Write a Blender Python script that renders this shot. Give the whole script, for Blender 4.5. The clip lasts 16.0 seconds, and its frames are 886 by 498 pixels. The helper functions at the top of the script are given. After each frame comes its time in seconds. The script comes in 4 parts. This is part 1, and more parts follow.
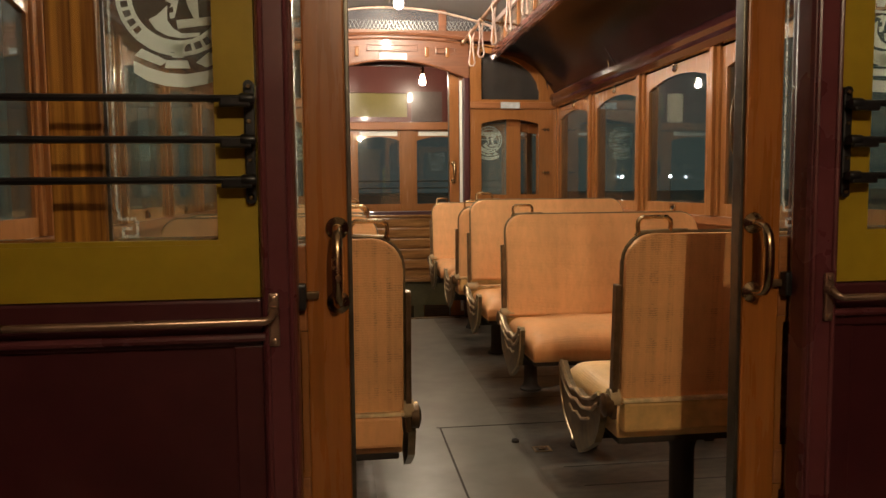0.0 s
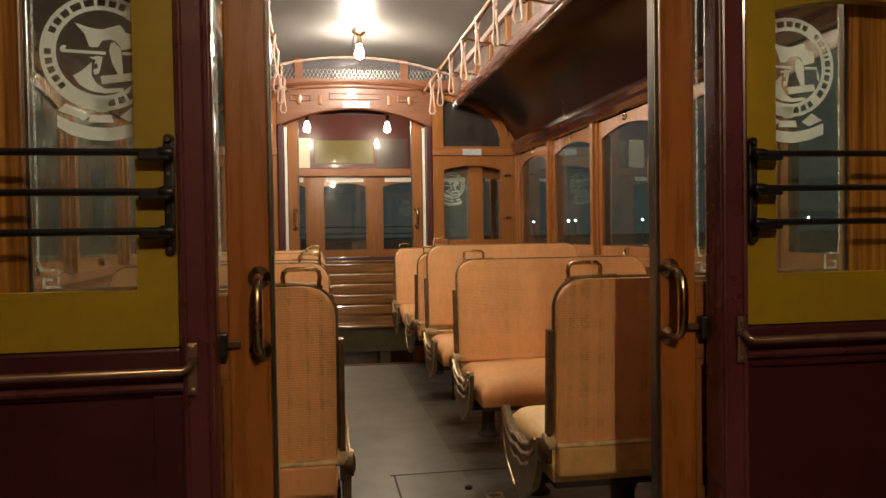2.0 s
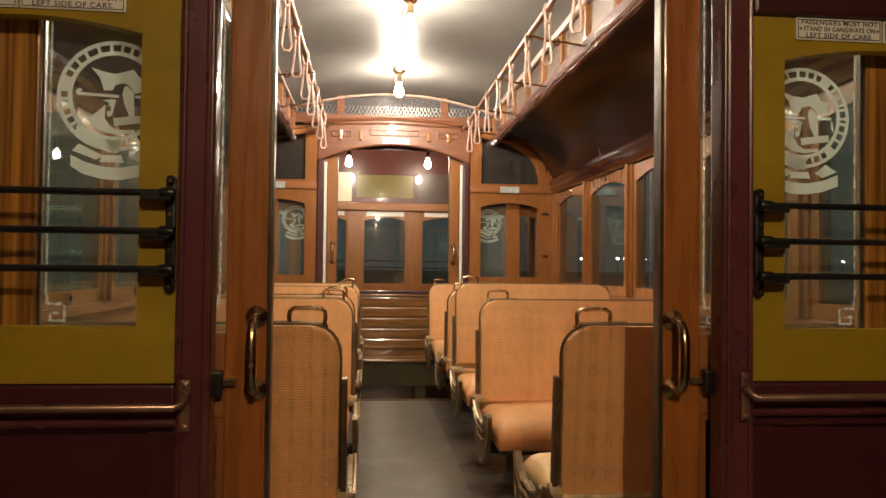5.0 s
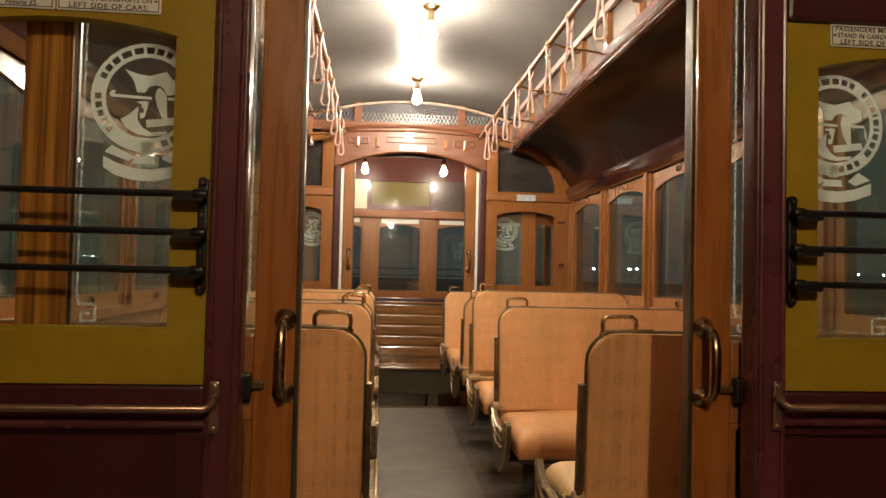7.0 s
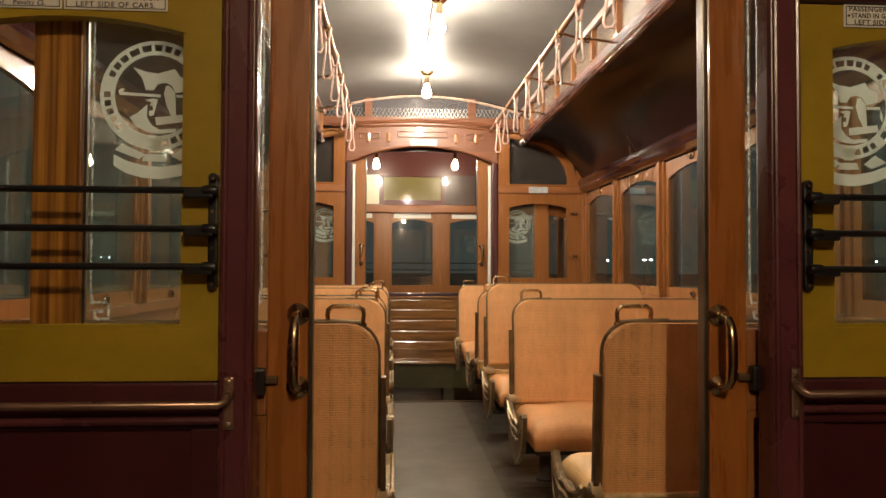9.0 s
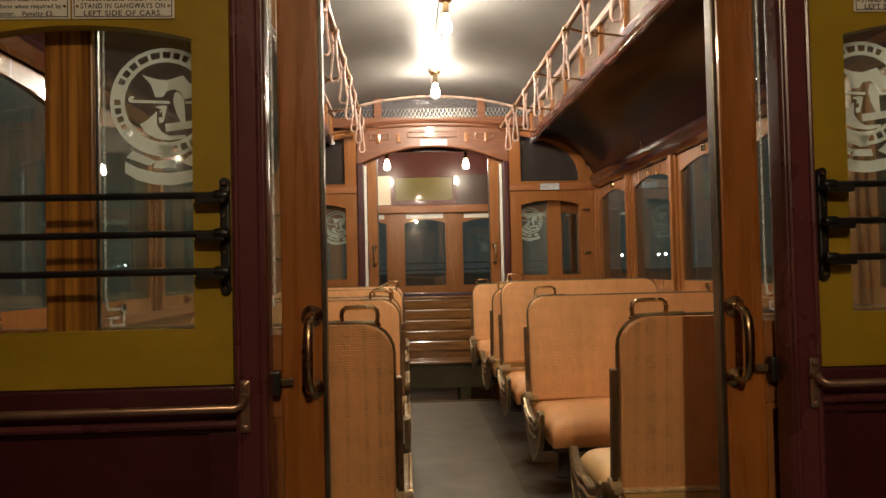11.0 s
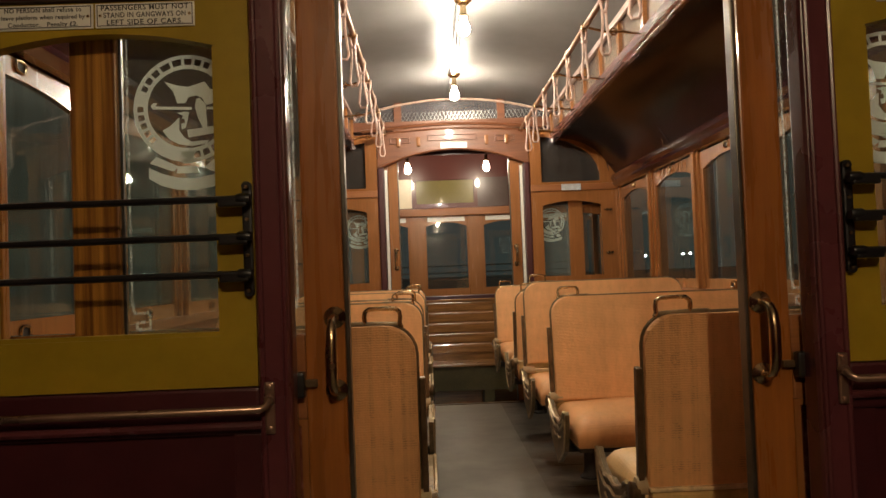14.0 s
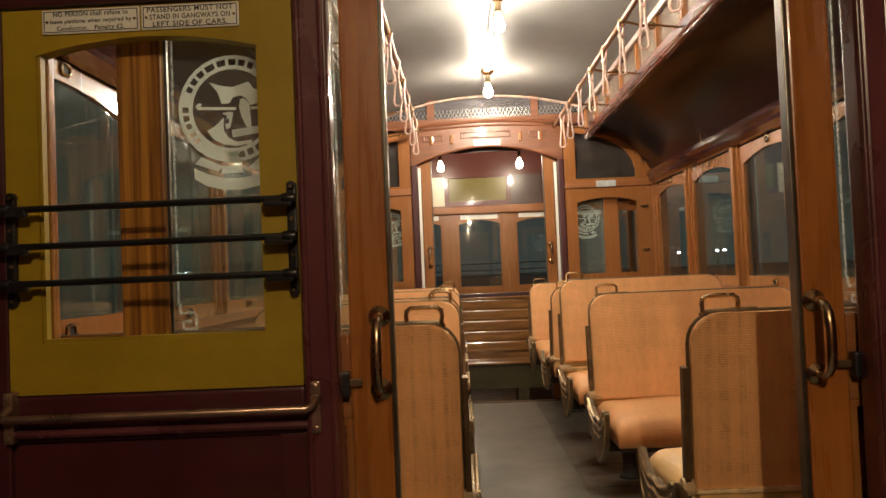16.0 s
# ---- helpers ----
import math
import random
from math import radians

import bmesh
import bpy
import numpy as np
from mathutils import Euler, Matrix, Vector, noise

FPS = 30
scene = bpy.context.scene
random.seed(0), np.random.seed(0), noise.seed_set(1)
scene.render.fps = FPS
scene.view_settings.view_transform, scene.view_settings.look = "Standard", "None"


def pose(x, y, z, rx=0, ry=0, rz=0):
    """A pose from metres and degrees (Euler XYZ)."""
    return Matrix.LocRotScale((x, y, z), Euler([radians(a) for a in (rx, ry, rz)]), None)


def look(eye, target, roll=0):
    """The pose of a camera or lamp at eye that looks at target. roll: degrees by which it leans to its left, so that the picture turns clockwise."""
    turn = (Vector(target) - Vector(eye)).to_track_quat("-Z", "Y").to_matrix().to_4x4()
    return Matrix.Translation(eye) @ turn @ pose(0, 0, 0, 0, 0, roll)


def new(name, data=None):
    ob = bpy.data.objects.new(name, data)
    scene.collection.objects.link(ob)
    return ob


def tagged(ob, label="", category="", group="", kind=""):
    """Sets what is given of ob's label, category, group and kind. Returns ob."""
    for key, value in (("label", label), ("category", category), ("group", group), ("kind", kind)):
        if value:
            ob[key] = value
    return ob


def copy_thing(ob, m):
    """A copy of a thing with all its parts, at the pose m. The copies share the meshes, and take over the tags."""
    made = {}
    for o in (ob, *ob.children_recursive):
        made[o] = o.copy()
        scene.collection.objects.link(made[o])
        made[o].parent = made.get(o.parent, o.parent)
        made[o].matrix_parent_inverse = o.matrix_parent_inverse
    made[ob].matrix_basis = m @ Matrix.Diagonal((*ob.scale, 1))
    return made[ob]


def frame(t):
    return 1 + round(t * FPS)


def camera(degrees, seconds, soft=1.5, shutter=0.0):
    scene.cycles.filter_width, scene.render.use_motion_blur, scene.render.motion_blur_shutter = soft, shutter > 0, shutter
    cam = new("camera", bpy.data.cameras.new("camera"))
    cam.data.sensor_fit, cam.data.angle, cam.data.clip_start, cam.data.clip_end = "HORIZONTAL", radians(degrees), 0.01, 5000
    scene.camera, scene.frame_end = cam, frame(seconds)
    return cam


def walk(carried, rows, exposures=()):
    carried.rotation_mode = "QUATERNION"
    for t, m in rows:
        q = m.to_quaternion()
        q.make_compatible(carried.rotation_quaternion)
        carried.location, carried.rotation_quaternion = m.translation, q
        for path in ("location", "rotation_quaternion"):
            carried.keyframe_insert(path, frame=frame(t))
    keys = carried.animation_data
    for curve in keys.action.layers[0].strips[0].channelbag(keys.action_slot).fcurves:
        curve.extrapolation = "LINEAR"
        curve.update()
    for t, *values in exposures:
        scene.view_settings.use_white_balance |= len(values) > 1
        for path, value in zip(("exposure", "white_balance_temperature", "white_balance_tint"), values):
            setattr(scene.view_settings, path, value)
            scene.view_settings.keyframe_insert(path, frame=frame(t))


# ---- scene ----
cam = camera(61.5, 16.0)
PATH = [
    (0, (-0.392, -1.308, 1.034), (-0.13, 0.669, 0.873), -0.5),
    (0.5, (-0.373, -1.34, 1.034), (-0.099, 0.64, 0.974), -1.2),
    (1, (-0.36, -1.349, 1.035), (-0.055, 0.628, 1.006), -0.4),
    (1.5, (-0.342, -1.354, 1.036), (-0.034, 0.622, 0.996), -1.6),
    (2, (-0.293, -1.353, 1.041), (0.033, 0.62, 0.998), -0.9),
    (2.5, (-0.23, -1.358, 1.056), (0.1, 0.615, 1.029), 0.5),
    (3, (-0.187, -1.358, 1.067), (0.101, 0.621, 1.066), 0.7),
    (3.5, (-0.184, -1.36, 1.073), (0.047, 0.626, 1.102), 1.0),
    (3.7, (-0.186, -1.361, 1.073), (0.03, 0.627, 1.113), 1.0),
    (6, (-0.211, -1.369, 1.055), (-0.015, 0.621, 1.111), 0.7),
    (6.5, (-0.222, -1.365, 1.06), (-0.04, 0.625, 1.128), 1.1),
    (7, (-0.232, -1.359, 1.054), (-0.063, 0.633, 1.124), 1.3),
    (7.5, (-0.24, -1.351, 1.049), (-0.083, 0.642, 1.12), 1.4),
    (8, (-0.248, -1.353, 1.05), (-0.1, 0.64, 1.119), 1.2),
    (8.5, (-0.24, -1.352, 1.048), (-0.092, 0.641, 1.109), 0.7),
    (10.8, (-0.201, -1.356, 1.056), (-0.121, 0.641, 1.105), -1.4),
    (11, (-0.225, -1.351, 1.046), (-0.127, 0.646, 1.101), -1.3),
    (11.5, (-0.215, -1.351, 1.041), (-0.142, 0.647, 1.097), -1.4),
    (12, (-0.211, -1.351, 1.04), (-0.135, 0.646, 1.098), -1.6),
    (12.5, (-0.209, -1.354, 1.042), (-0.118, 0.643, 1.093), -1.8),
    (13, (-0.202, -1.355, 1.039), (-0.112, 0.642, 1.088), -2.1),
    (13.5, (-0.199, -1.353, 1.035), (-0.125, 0.645, 1.087), -2.4),
    (14, (-0.223, -1.353, 1.039), (-0.184, 0.646, 1.105), -2.2),
    (14.5, (-0.235, -1.351, 1.045), (-0.246, 0.647, 1.125), -2.4),
    (15, (-0.222, -1.35, 1.037), (-0.234, 0.649, 1.106), -2.9),
    (15.5, (-0.225, -1.347, 1.036), (-0.24, 0.652, 1.093), -2.8),
    (16, (-0.249, -1.341, 1.042), (-0.292, 0.657, 1.105), -2.4),
]
walk(cam, [(t, look(eye, target, roll)) for t, eye, target, roll in PATH],
     exposures=[(0, 2.04), (1.5, 1.95), (2.5, 2.05), (3, 2.19), (3.5, 2.18), (6, 2.14), (8.5, 2.17), (11, 1.83), (12.5, 1.76), (14.5, 1.72), (15, 2.11), (16, 2.11)])

# ---- light ----
world = bpy.data.worlds.new("night")
world.use_nodes = True
scene.world = world
bgn = world.node_tree.nodes["Background"]
bgn.inputs[0].default_value = (0.055, 0.068, 0.064, 1)
bgn.inputs[1].default_value = 0.17

BULB_POWER = 252.0


# ---- materials ----
def material(name, base, rough=0.5, metal=0.0, coat=0.0, var=0.15, scale=6.0, bump=0.05, bump_scale=40.0, stretch=(1, 1, 1), second=None, dirt=0.0, spec=0.5, gloss_var=0.2):
    """A procedural paint, wood or metal with two scales of variation and fine relief."""
    m = bpy.data.materials.new(name)
    m.use_nodes = True
    nt = m.node_tree
    N, L = nt.nodes, nt.links
    b = N["Principled BSDF"]
    b.inputs["Roughness"].default_value = rough
    b.inputs["Metallic"].default_value = metal
    b.inputs["Coat Weight"].default_value = coat
    b.inputs["Coat Roughness"].default_value = 0.05
    b.inputs["Specular IOR Level"].default_value = spec
    tc = N.new("ShaderNodeTexCoord")
    mp = N.new("ShaderNodeMapping")
    mp.inputs["Scale"].default_value = stretch
    L.new(tc.outputs["Object"], mp.inputs[0])
    n1 = N.new("ShaderNodeTexNoise")
    n1.inputs["Scale"].default_value = scale
    n1.inputs["Detail"].default_value = 6
    L.new(mp.outputs[0], n1.inputs["Vector"])
    n2 = N.new("ShaderNodeTexNoise")
    n2.inputs["Scale"].default_value = bump_scale
    n2.inputs["Detail"].default_value = 4
    L.new(mp.outputs[0], n2.inputs["Vector"])
    ramp = N.new("ShaderNodeValToRGB")
    lo = second or tuple(c * (1 - var) for c in base)
    hi = tuple(min(1, c * (1 + var)) for c in base)
    ramp.color_ramp.elements[0].position, ramp.color_ramp.elements[1].position = 0.35, 0.65
    ramp.color_ramp.elements[0].color = (*lo, 1)
    ramp.color_ramp.elements[1].color = (*hi, 1)
    L.new(n1.outputs["Fac"], ramp.inputs[0])
    mix = N.new("ShaderNodeMix")
    mix.data_type, mix.blend_type = "RGBA", "MULTIPLY"
    mix.inputs[0].default_value = 0.5
    L.new(ramp.outputs[0], mix.inputs[6])
    grey = N.new("ShaderNodeValToRGB")
    grey.color_ramp.elements[0].color = (1 - var * 1.6 - dirt,) * 3 + (1,)
    grey.color_ramp.elements[0].position, grey.color_ramp.elements[1].position = 0.3, 0.6
    L.new(n2.outputs["Fac"], grey.inputs[0])
    L.new(grey.outputs[0], mix.inputs[7])
    L.new(mix.outputs[2], b.inputs["Base Color"])
    rr = N.new("ShaderNodeMapRange")
    rr.inputs["To Min"].default_value = max(0.03, rough - 0.4 * gloss_var)
    rr.inputs["To Max"].default_value = min(1, rough + 0.6 * gloss_var)
    L.new(n1.outputs["Fac"], rr.inputs["Value"])
    L.new(rr.outputs[0], b.inputs["Roughness"])
    bp = N.new("ShaderNodeBump")
    bp.inputs["Strength"].default_value = bump
    bp.inputs["Distance"].default_value = 0.004
    L.new(n2.outputs["Fac"], bp.inputs["Height"])
    L.new(bp.outputs[0], b.inputs["Normal"])
    return m


def woven(name, base, dark, streak=(0.5, 0.12), relief=0.4, strands=(270.0, 250.0), runs=(5.0, 0.22, 0.42, 0.68), wander=0.7, grid=(0.42, 0.34)):
    """Woven cane: crossing strands with darker gaps and worn streaks."""
    m = material(name, base, rough=0.5, var=0.10, scale=5, bump=0.0, bump_scale=60, stretch=(1, 1, 0.35))
    nt = m.node_tree
    N, L = nt.nodes, nt.links
    b = N["Principled BSDF"]
    tc = N.new("ShaderNodeTexCoord")
    waves = []
    for d, sc in (("X", strands[0]), ("Z", strands[1]), ("Y", strands[1])):
        w = N.new("ShaderNodeTexWave")
        w.bands_direction = d
        w.inputs["Scale"].default_value = sc / 3.14159
        w.inputs["Distortion"].default_value = wander
        w.inputs["Detail Scale"].default_value = 1.5
        L.new(tc.outputs["Object"], w.inputs["Vector"])
        waves.append(w)
    mx = N.new("ShaderNodeMath")
    mx.operation = "MULTIPLY"
    L.new(waves[0].outputs["Fac"], mx.inputs[0])
    L.new(waves[1].outputs["Fac"], mx.inputs[1])
    my = N.new("ShaderNodeMath")
    my.operation = "ADD"
    half = N.new("ShaderNodeMath")
    half.operation = "MULTIPLY_ADD"
    half.inputs[1].default_value = grid[0]
    rib = N.new("ShaderNodeMath")
    rib.operation = "MULTIPLY"
    rib.inputs[1].default_value = grid[1]
    L.new(waves[1].outputs["Fac"], rib.inputs[0])
    L.new(mx.outputs[0], half.inputs[0])
    L.new(rib.outputs[0], half.inputs[2])
    L.new(half.outputs[0], my.inputs[0])
    L.new(waves[2].outputs["Fac"], my.inputs[1])
    patch = N.new("ShaderNodeTexNoise")
    patch.inputs["Scale"].default_value = 7.0
    patch.inputs["Detail"].default_value = 3.0
    mp = N.new("ShaderNodeMapping")
    mp.inputs["Scale"].default_value = (runs[0], 1.0, runs[1])
    L.new(tc.outputs["Object"], mp.inputs[0])
    L.new(mp.outputs[0], patch.inputs["Vector"])
    pr = N.new("ShaderNodeMapRange")
    pr.inputs["From Min"].default_value, pr.inputs["From Max"].default_value = runs[2], runs[3]
    pr.inputs["To Min"].default_value, pr.inputs["To Max"].default_value = 0.12, 0.85
    L.new(patch.outputs["Fac"], pr.inputs["Value"])
    rp = N.new("ShaderNodeMapRange")
    rp.inputs["From Min"].default_value, rp.inputs["From Max"].default_value = 0.05, 0.45
    rp.inputs["To Min"].default_value, rp.inputs["To Max"].default_value = 1.0, 0.0
    L.new(my.outputs[0], rp.inputs["Value"])
    fac = N.new("ShaderNodeMath")
    fac.operation = "MULTIPLY"
    soft = N.new("ShaderNodeMath")
    soft.operation = "MULTIPLY_ADD"
    soft.inputs[1].default_value, soft.inputs[2].default_value = streak[0], streak[1]
    L.new(rp.outputs[0], soft.inputs[0])
    L.new(soft.outputs[0], fac.inputs[0])
    L.new(pr.outputs[0], fac.inputs[1])
    old = b.inputs["Base Color"].links[0].from_socket
    mix = N.new("ShaderNodeMix")
    mix.data_type = "RGBA"
    L.new(fac.outputs[0], mix.inputs[0])
    L.new(old, mix.inputs[6])
    mix.inputs[7].default_value = (*dark, 1)
    L.new(mix.outputs[2], b.inputs["Base Color"])
    bp = b.inputs["Normal"].links[0].from_node
    bp.inputs["Strength"].default_value, bp.inputs["Distance"].default_value = relief, 0.0016
    L.new(my.outputs[0], bp.inputs["Height"])
    return m


def pane_glass(name, tint=(0.93, 0.96, 0.95), film=0.0, ior=1.55, film_colour=(0.34, 0.46, 0.43)):
    m = bpy.data.materials.new(name)
    m.use_nodes = True
    N, L = m.node_tree.nodes, m.node_tree.links
    N.remove(N["Principled BSDF"])
    t = N.new("ShaderNodeBsdfTransparent")
    t.inputs[0].default_value = (*tint, 1)
    g = N.new("ShaderNodeBsdfGlossy")
    g.inputs["Roughness"].default_value = 0.015
    # gloss rises towards grazing in the same way on both faces of the pane
    lw = N.new("ShaderNodeLayerWeight")
    lw.inputs["Blend"].default_value = 0.5
    p5 = N.new("ShaderNodeMath")
    p5.operation = "POWER"
    p5.inputs[1].default_value = 5.0
    L.new(lw.outputs["Facing"], p5.inputs[0])
    f0 = ((ior - 1) / (ior + 1)) ** 2
    f = N.new("ShaderNodeMath")
    f.operation = "MULTIPLY_ADD"
    f.inputs[1].default_value, f.inputs[2].default_value = 1 - f0, f0
    L.new(p5.outputs[0], f.inputs[0])
    mx = N.new("ShaderNodeMixShader")
    L.new(f.outputs[0], mx.inputs[0])
    L.new(t.outputs[0], mx.inputs[1])
    L.new(g.outputs[0], mx.inputs[2])
    last = mx
    if film:
        d = N.new("ShaderNodeBsdfDiffuse")
        d.inputs[0].default_value = (*film_colour, 1)
        n = N.new("ShaderNodeTexNoise")
        n.inputs["Scale"].default_value = 5.0
        r = N.new("ShaderNodeMapRange")
        r.inputs["To Min"].default_value, r.inputs["To Max"].default_value = film * 0.4, film * 1.6
        L.new(n.outputs["Fac"], r.inputs["Value"])
        m2 = N.new("ShaderNodeMixShader")
        L.new(r.outputs[0], m2.inputs[0])
        L.new(mx.outputs[0], m2.inputs[1])
        L.new(d.outputs[0], m2.inputs[2])
        last = m2
    L.new(last.outputs[0], N["Material Output"].inputs[0])
    return m


def etched(name, least=0.7, most=0.95):
    m = bpy.data.materials.new(name)
    m.use_nodes = True
    N, L = m.node_tree.nodes, m.node_tree.links
    N.remove(N["Principled BSDF"])
    d = N.new("ShaderNodeBsdfDiffuse")
    d.inputs[0].default_value = (0.82, 0.84, 0.78, 1)
    tl = N.new("ShaderNodeBsdfTranslucent")
    tl.inputs[0].default_value = (0.82, 0.84, 0.78, 1)
    a = N.new("ShaderNodeMixShader")
    a.inputs[0].default_value = 0.5
    L.new(d.outputs[0], a.inputs[1])
    L.new(tl.outputs[0], a.inputs[2])
    t = N.new("ShaderNodeBsdfTransparent")
    mx = N.new("ShaderNodeMixShader")
    n = N.new("ShaderNodeTexNoise")
    n.inputs["Scale"].default_value = 30.0
    r = N.new("ShaderNodeMapRange")
    r.inputs["To Min"].default_value, r.inputs["To Max"].default_value = least, most
    L.new(n.outputs["Fac"], r.inputs["Value"])
    L.new(r.outputs[0], mx.inputs[0])
    L.new(t.outputs[0], mx.inputs[1])
    L.new(a.outputs[0], mx.inputs[2])
    L.new(mx.outputs[0], N["Material Output"].inputs[0])
    return m


def glowing(name, colour, strength):
    m = bpy.data.materials.new(name)
    m.use_nodes = True
    N, L = m.node_tree.nodes, m.node_tree.links
    N.remove(N["Principled BSDF"])
    e = N.new("ShaderNodeEmission")
    e.inputs[0].default_value = (*colour, 1)
    e.inputs[1].default_value = strength
    L.new(e.outputs[0], N["Material Output"].inputs[0])
    return m


GOLDEN = material("golden_varnished_wood", (0.33, 0.112, 0.021), rough=0.26, coat=0.4, var=0.13, scale=7, bump=0.04, bump_scale=26, stretch=(7, 7, 0.5))
WOOD = material("varnished_wood", (0.30, 0.118, 0.033), rough=0.22, coat=0.8, var=0.08, scale=7, bump=0.04, bump_scale=26, stretch=(7, 7, 0.5))
WOOD_X = material("varnished_wood_across", (0.31, 0.118, 0.038), rough=0.32, coat=0.35, var=0.13, scale=7, bump=0.04, bump_scale=26, stretch=(0.5, 7, 7))
WOOD_Y = material("varnished_wood_lengthwise", (0.31, 0.118, 0.038), rough=0.32, coat=0.35, var=0.13, scale=7, bump=0.04, bump_scale=26, stretch=(7, 0.5, 7))
PINE = material("straight_grained_pine", (0.50, 0.215, 0.035), rough=0.3, coat=0.4, var=0.3, scale=11, bump=0.03, bump_scale=30, stretch=(8, 8, 0.16), second=(0.21, 0.072, 0.012))
BENCH = material("dark_varnished_slats", (0.33, 0.155, 0.05), rough=0.16, coat=0.8, var=0.25, scale=7, bump=0.04, bump_scale=30, stretch=(0.5, 7, 7))
MAROON = material("maroon_enamel", (0.058, 0.0115, 0.014), rough=0.34, coat=0.25, var=0.16, scale=3, bump=0.02, bump_scale=22)
DULL_MAROON = material("dull_maroon_paint", (0.050, 0.011, 0.013), rough=0.75, spec=0.1, var=0.16, scale=3, bump=0.02, bump_scale=22)
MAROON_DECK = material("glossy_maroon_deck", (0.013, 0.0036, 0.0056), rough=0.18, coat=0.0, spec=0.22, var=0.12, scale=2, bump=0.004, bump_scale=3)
RED_GLOSS = material("glossy_red_brown", (0.17, 0.050, 0.036), rough=0.24, coat=0.4, var=0.15, scale=6, bump=0.02, stretch=(7, 0.5, 7))
HEADWOOD = material("reddish_head_varnish", (0.185, 0.066, 0.027), rough=0.38, coat=0.25, var=0.15, scale=7, bump=0.03, bump_scale=26, stretch=(0.5, 7, 7))
BOARD = material("dark_red_brown_board", (0.115, 0.034, 0.027), rough=0.3, coat=0.6, var=0.05, scale=3, bump=0.01)
# Maroon lifted towards grey; the reflections on the posts are in the colour.
MAROON_LIFTED = material("lifted_maroon", (0.105, 0.027, 0.031), rough=0.26, coat=0.4, var=0.14, scale=4, bump=0.02)
STEEL = material("bright_steel_wire", (0.45, 0.44, 0.41), rough=0.3, metal=1.0, var=0.1, scale=20)
CORNICE = material("polished_maroon", (0.040, 0.009, 0.010), rough=0.12, coat=0.8, var=0.12, scale=4, bump=0.015)
BRONZE = material("dull_bronze_rail", (0.42, 0.28, 0.20), rough=0.28, metal=0.8, var=0.2, scale=14, bump=0.05)
OCHRE = material("ochre_enamel", (0.325, 0.218, 0.012), rough=0.46, coat=0.0, spec=0.28, var=0.10, scale=4, bump=0.03, bump_scale=30)
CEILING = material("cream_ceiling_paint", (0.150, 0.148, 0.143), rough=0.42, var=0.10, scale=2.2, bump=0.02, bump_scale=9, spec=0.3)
# Unseen ceiling, white to bounce lamp light onto the bulkhead's upper part.
PLATFORM_CEILING = material("white_bounce_ceiling", (0.76, 0.73, 0.66), rough=0.5, var=0.05, scale=2.5, bump=0.02, bump_scale=9)
FLOOR = material("grey_linoleum", (0.172, 0.166, 0.141), rough=0.30, var=0.17, scale=3.4, bump=0.025, bump_scale=9, dirt=0.08, gloss_var=0.04)
FLOOR_DARK = material("dark_floor_boards", (0.108, 0.099, 0.078), rough=0.40, var=0.40, scale=3.0, bump=0.08, bump_scale=16, dirt=0.2, stretch=(1, 2.2, 1))


def ragged_edge(m, aisle_tone, inner, outer):
    """Let the darker tone of a floor run out in a ragged edge towards the middle of the aisle."""
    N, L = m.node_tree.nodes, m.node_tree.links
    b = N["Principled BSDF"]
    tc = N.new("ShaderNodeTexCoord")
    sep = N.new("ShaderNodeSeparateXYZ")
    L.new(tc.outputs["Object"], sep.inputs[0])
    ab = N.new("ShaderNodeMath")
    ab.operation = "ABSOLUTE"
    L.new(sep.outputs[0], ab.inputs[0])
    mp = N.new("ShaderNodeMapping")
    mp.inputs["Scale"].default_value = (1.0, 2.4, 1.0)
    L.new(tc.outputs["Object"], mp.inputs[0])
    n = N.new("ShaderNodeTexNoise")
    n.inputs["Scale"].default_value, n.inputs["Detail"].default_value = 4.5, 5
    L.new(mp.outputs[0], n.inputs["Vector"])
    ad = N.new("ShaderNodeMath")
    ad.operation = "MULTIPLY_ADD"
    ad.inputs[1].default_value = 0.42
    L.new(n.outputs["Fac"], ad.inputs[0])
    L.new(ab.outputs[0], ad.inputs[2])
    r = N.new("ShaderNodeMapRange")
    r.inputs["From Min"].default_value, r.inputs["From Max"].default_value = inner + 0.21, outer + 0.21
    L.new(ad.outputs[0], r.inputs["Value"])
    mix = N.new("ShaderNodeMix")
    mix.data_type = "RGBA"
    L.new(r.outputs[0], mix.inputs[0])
    mix.inputs[6].default_value = (*aisle_tone, 1)
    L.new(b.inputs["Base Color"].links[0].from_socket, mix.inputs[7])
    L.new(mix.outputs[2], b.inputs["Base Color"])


ragged_edge(FLOOR_DARK, (0.155, 0.149, 0.126), 0.27, 0.40)
OLIVE = material("dull_olive_paint", (0.075, 0.06, 0.02), rough=0.5, var=0.2, scale=4)
CANE = woven("woven_cane", (0.88, 0.49, 0.215), (0.38, 0.145, 0.04), (0.30, 0.06), 0.4, (200.0, 165.0), (6.0, 0.13, 0.34, 0.74), 2.6, (0.16, 0.52))
BROWN_CANE = woven("brown_cane", (0.80, 0.425, 0.172), (0.22, 0.09, 0.03), (0.62, 0.22), 0.45, (150.0, 172.0), (10.0, 0.12, 0.47, 0.68), 3.2, (0.26, 0.46))
PALE = woven("pale_yellow_cane", (0.86, 0.56, 0.24), (0.46, 0.24, 0.08), (0.3, 0.08), 0.25, (190.0, 190.0), wander=2.0)
CUSHION = woven("smooth_woven_cane", (0.84, 0.43, 0.178), (0.44, 0.17, 0.05), (0.26, 0.08), 0.2, (190.0, 190.0), wander=2.0)
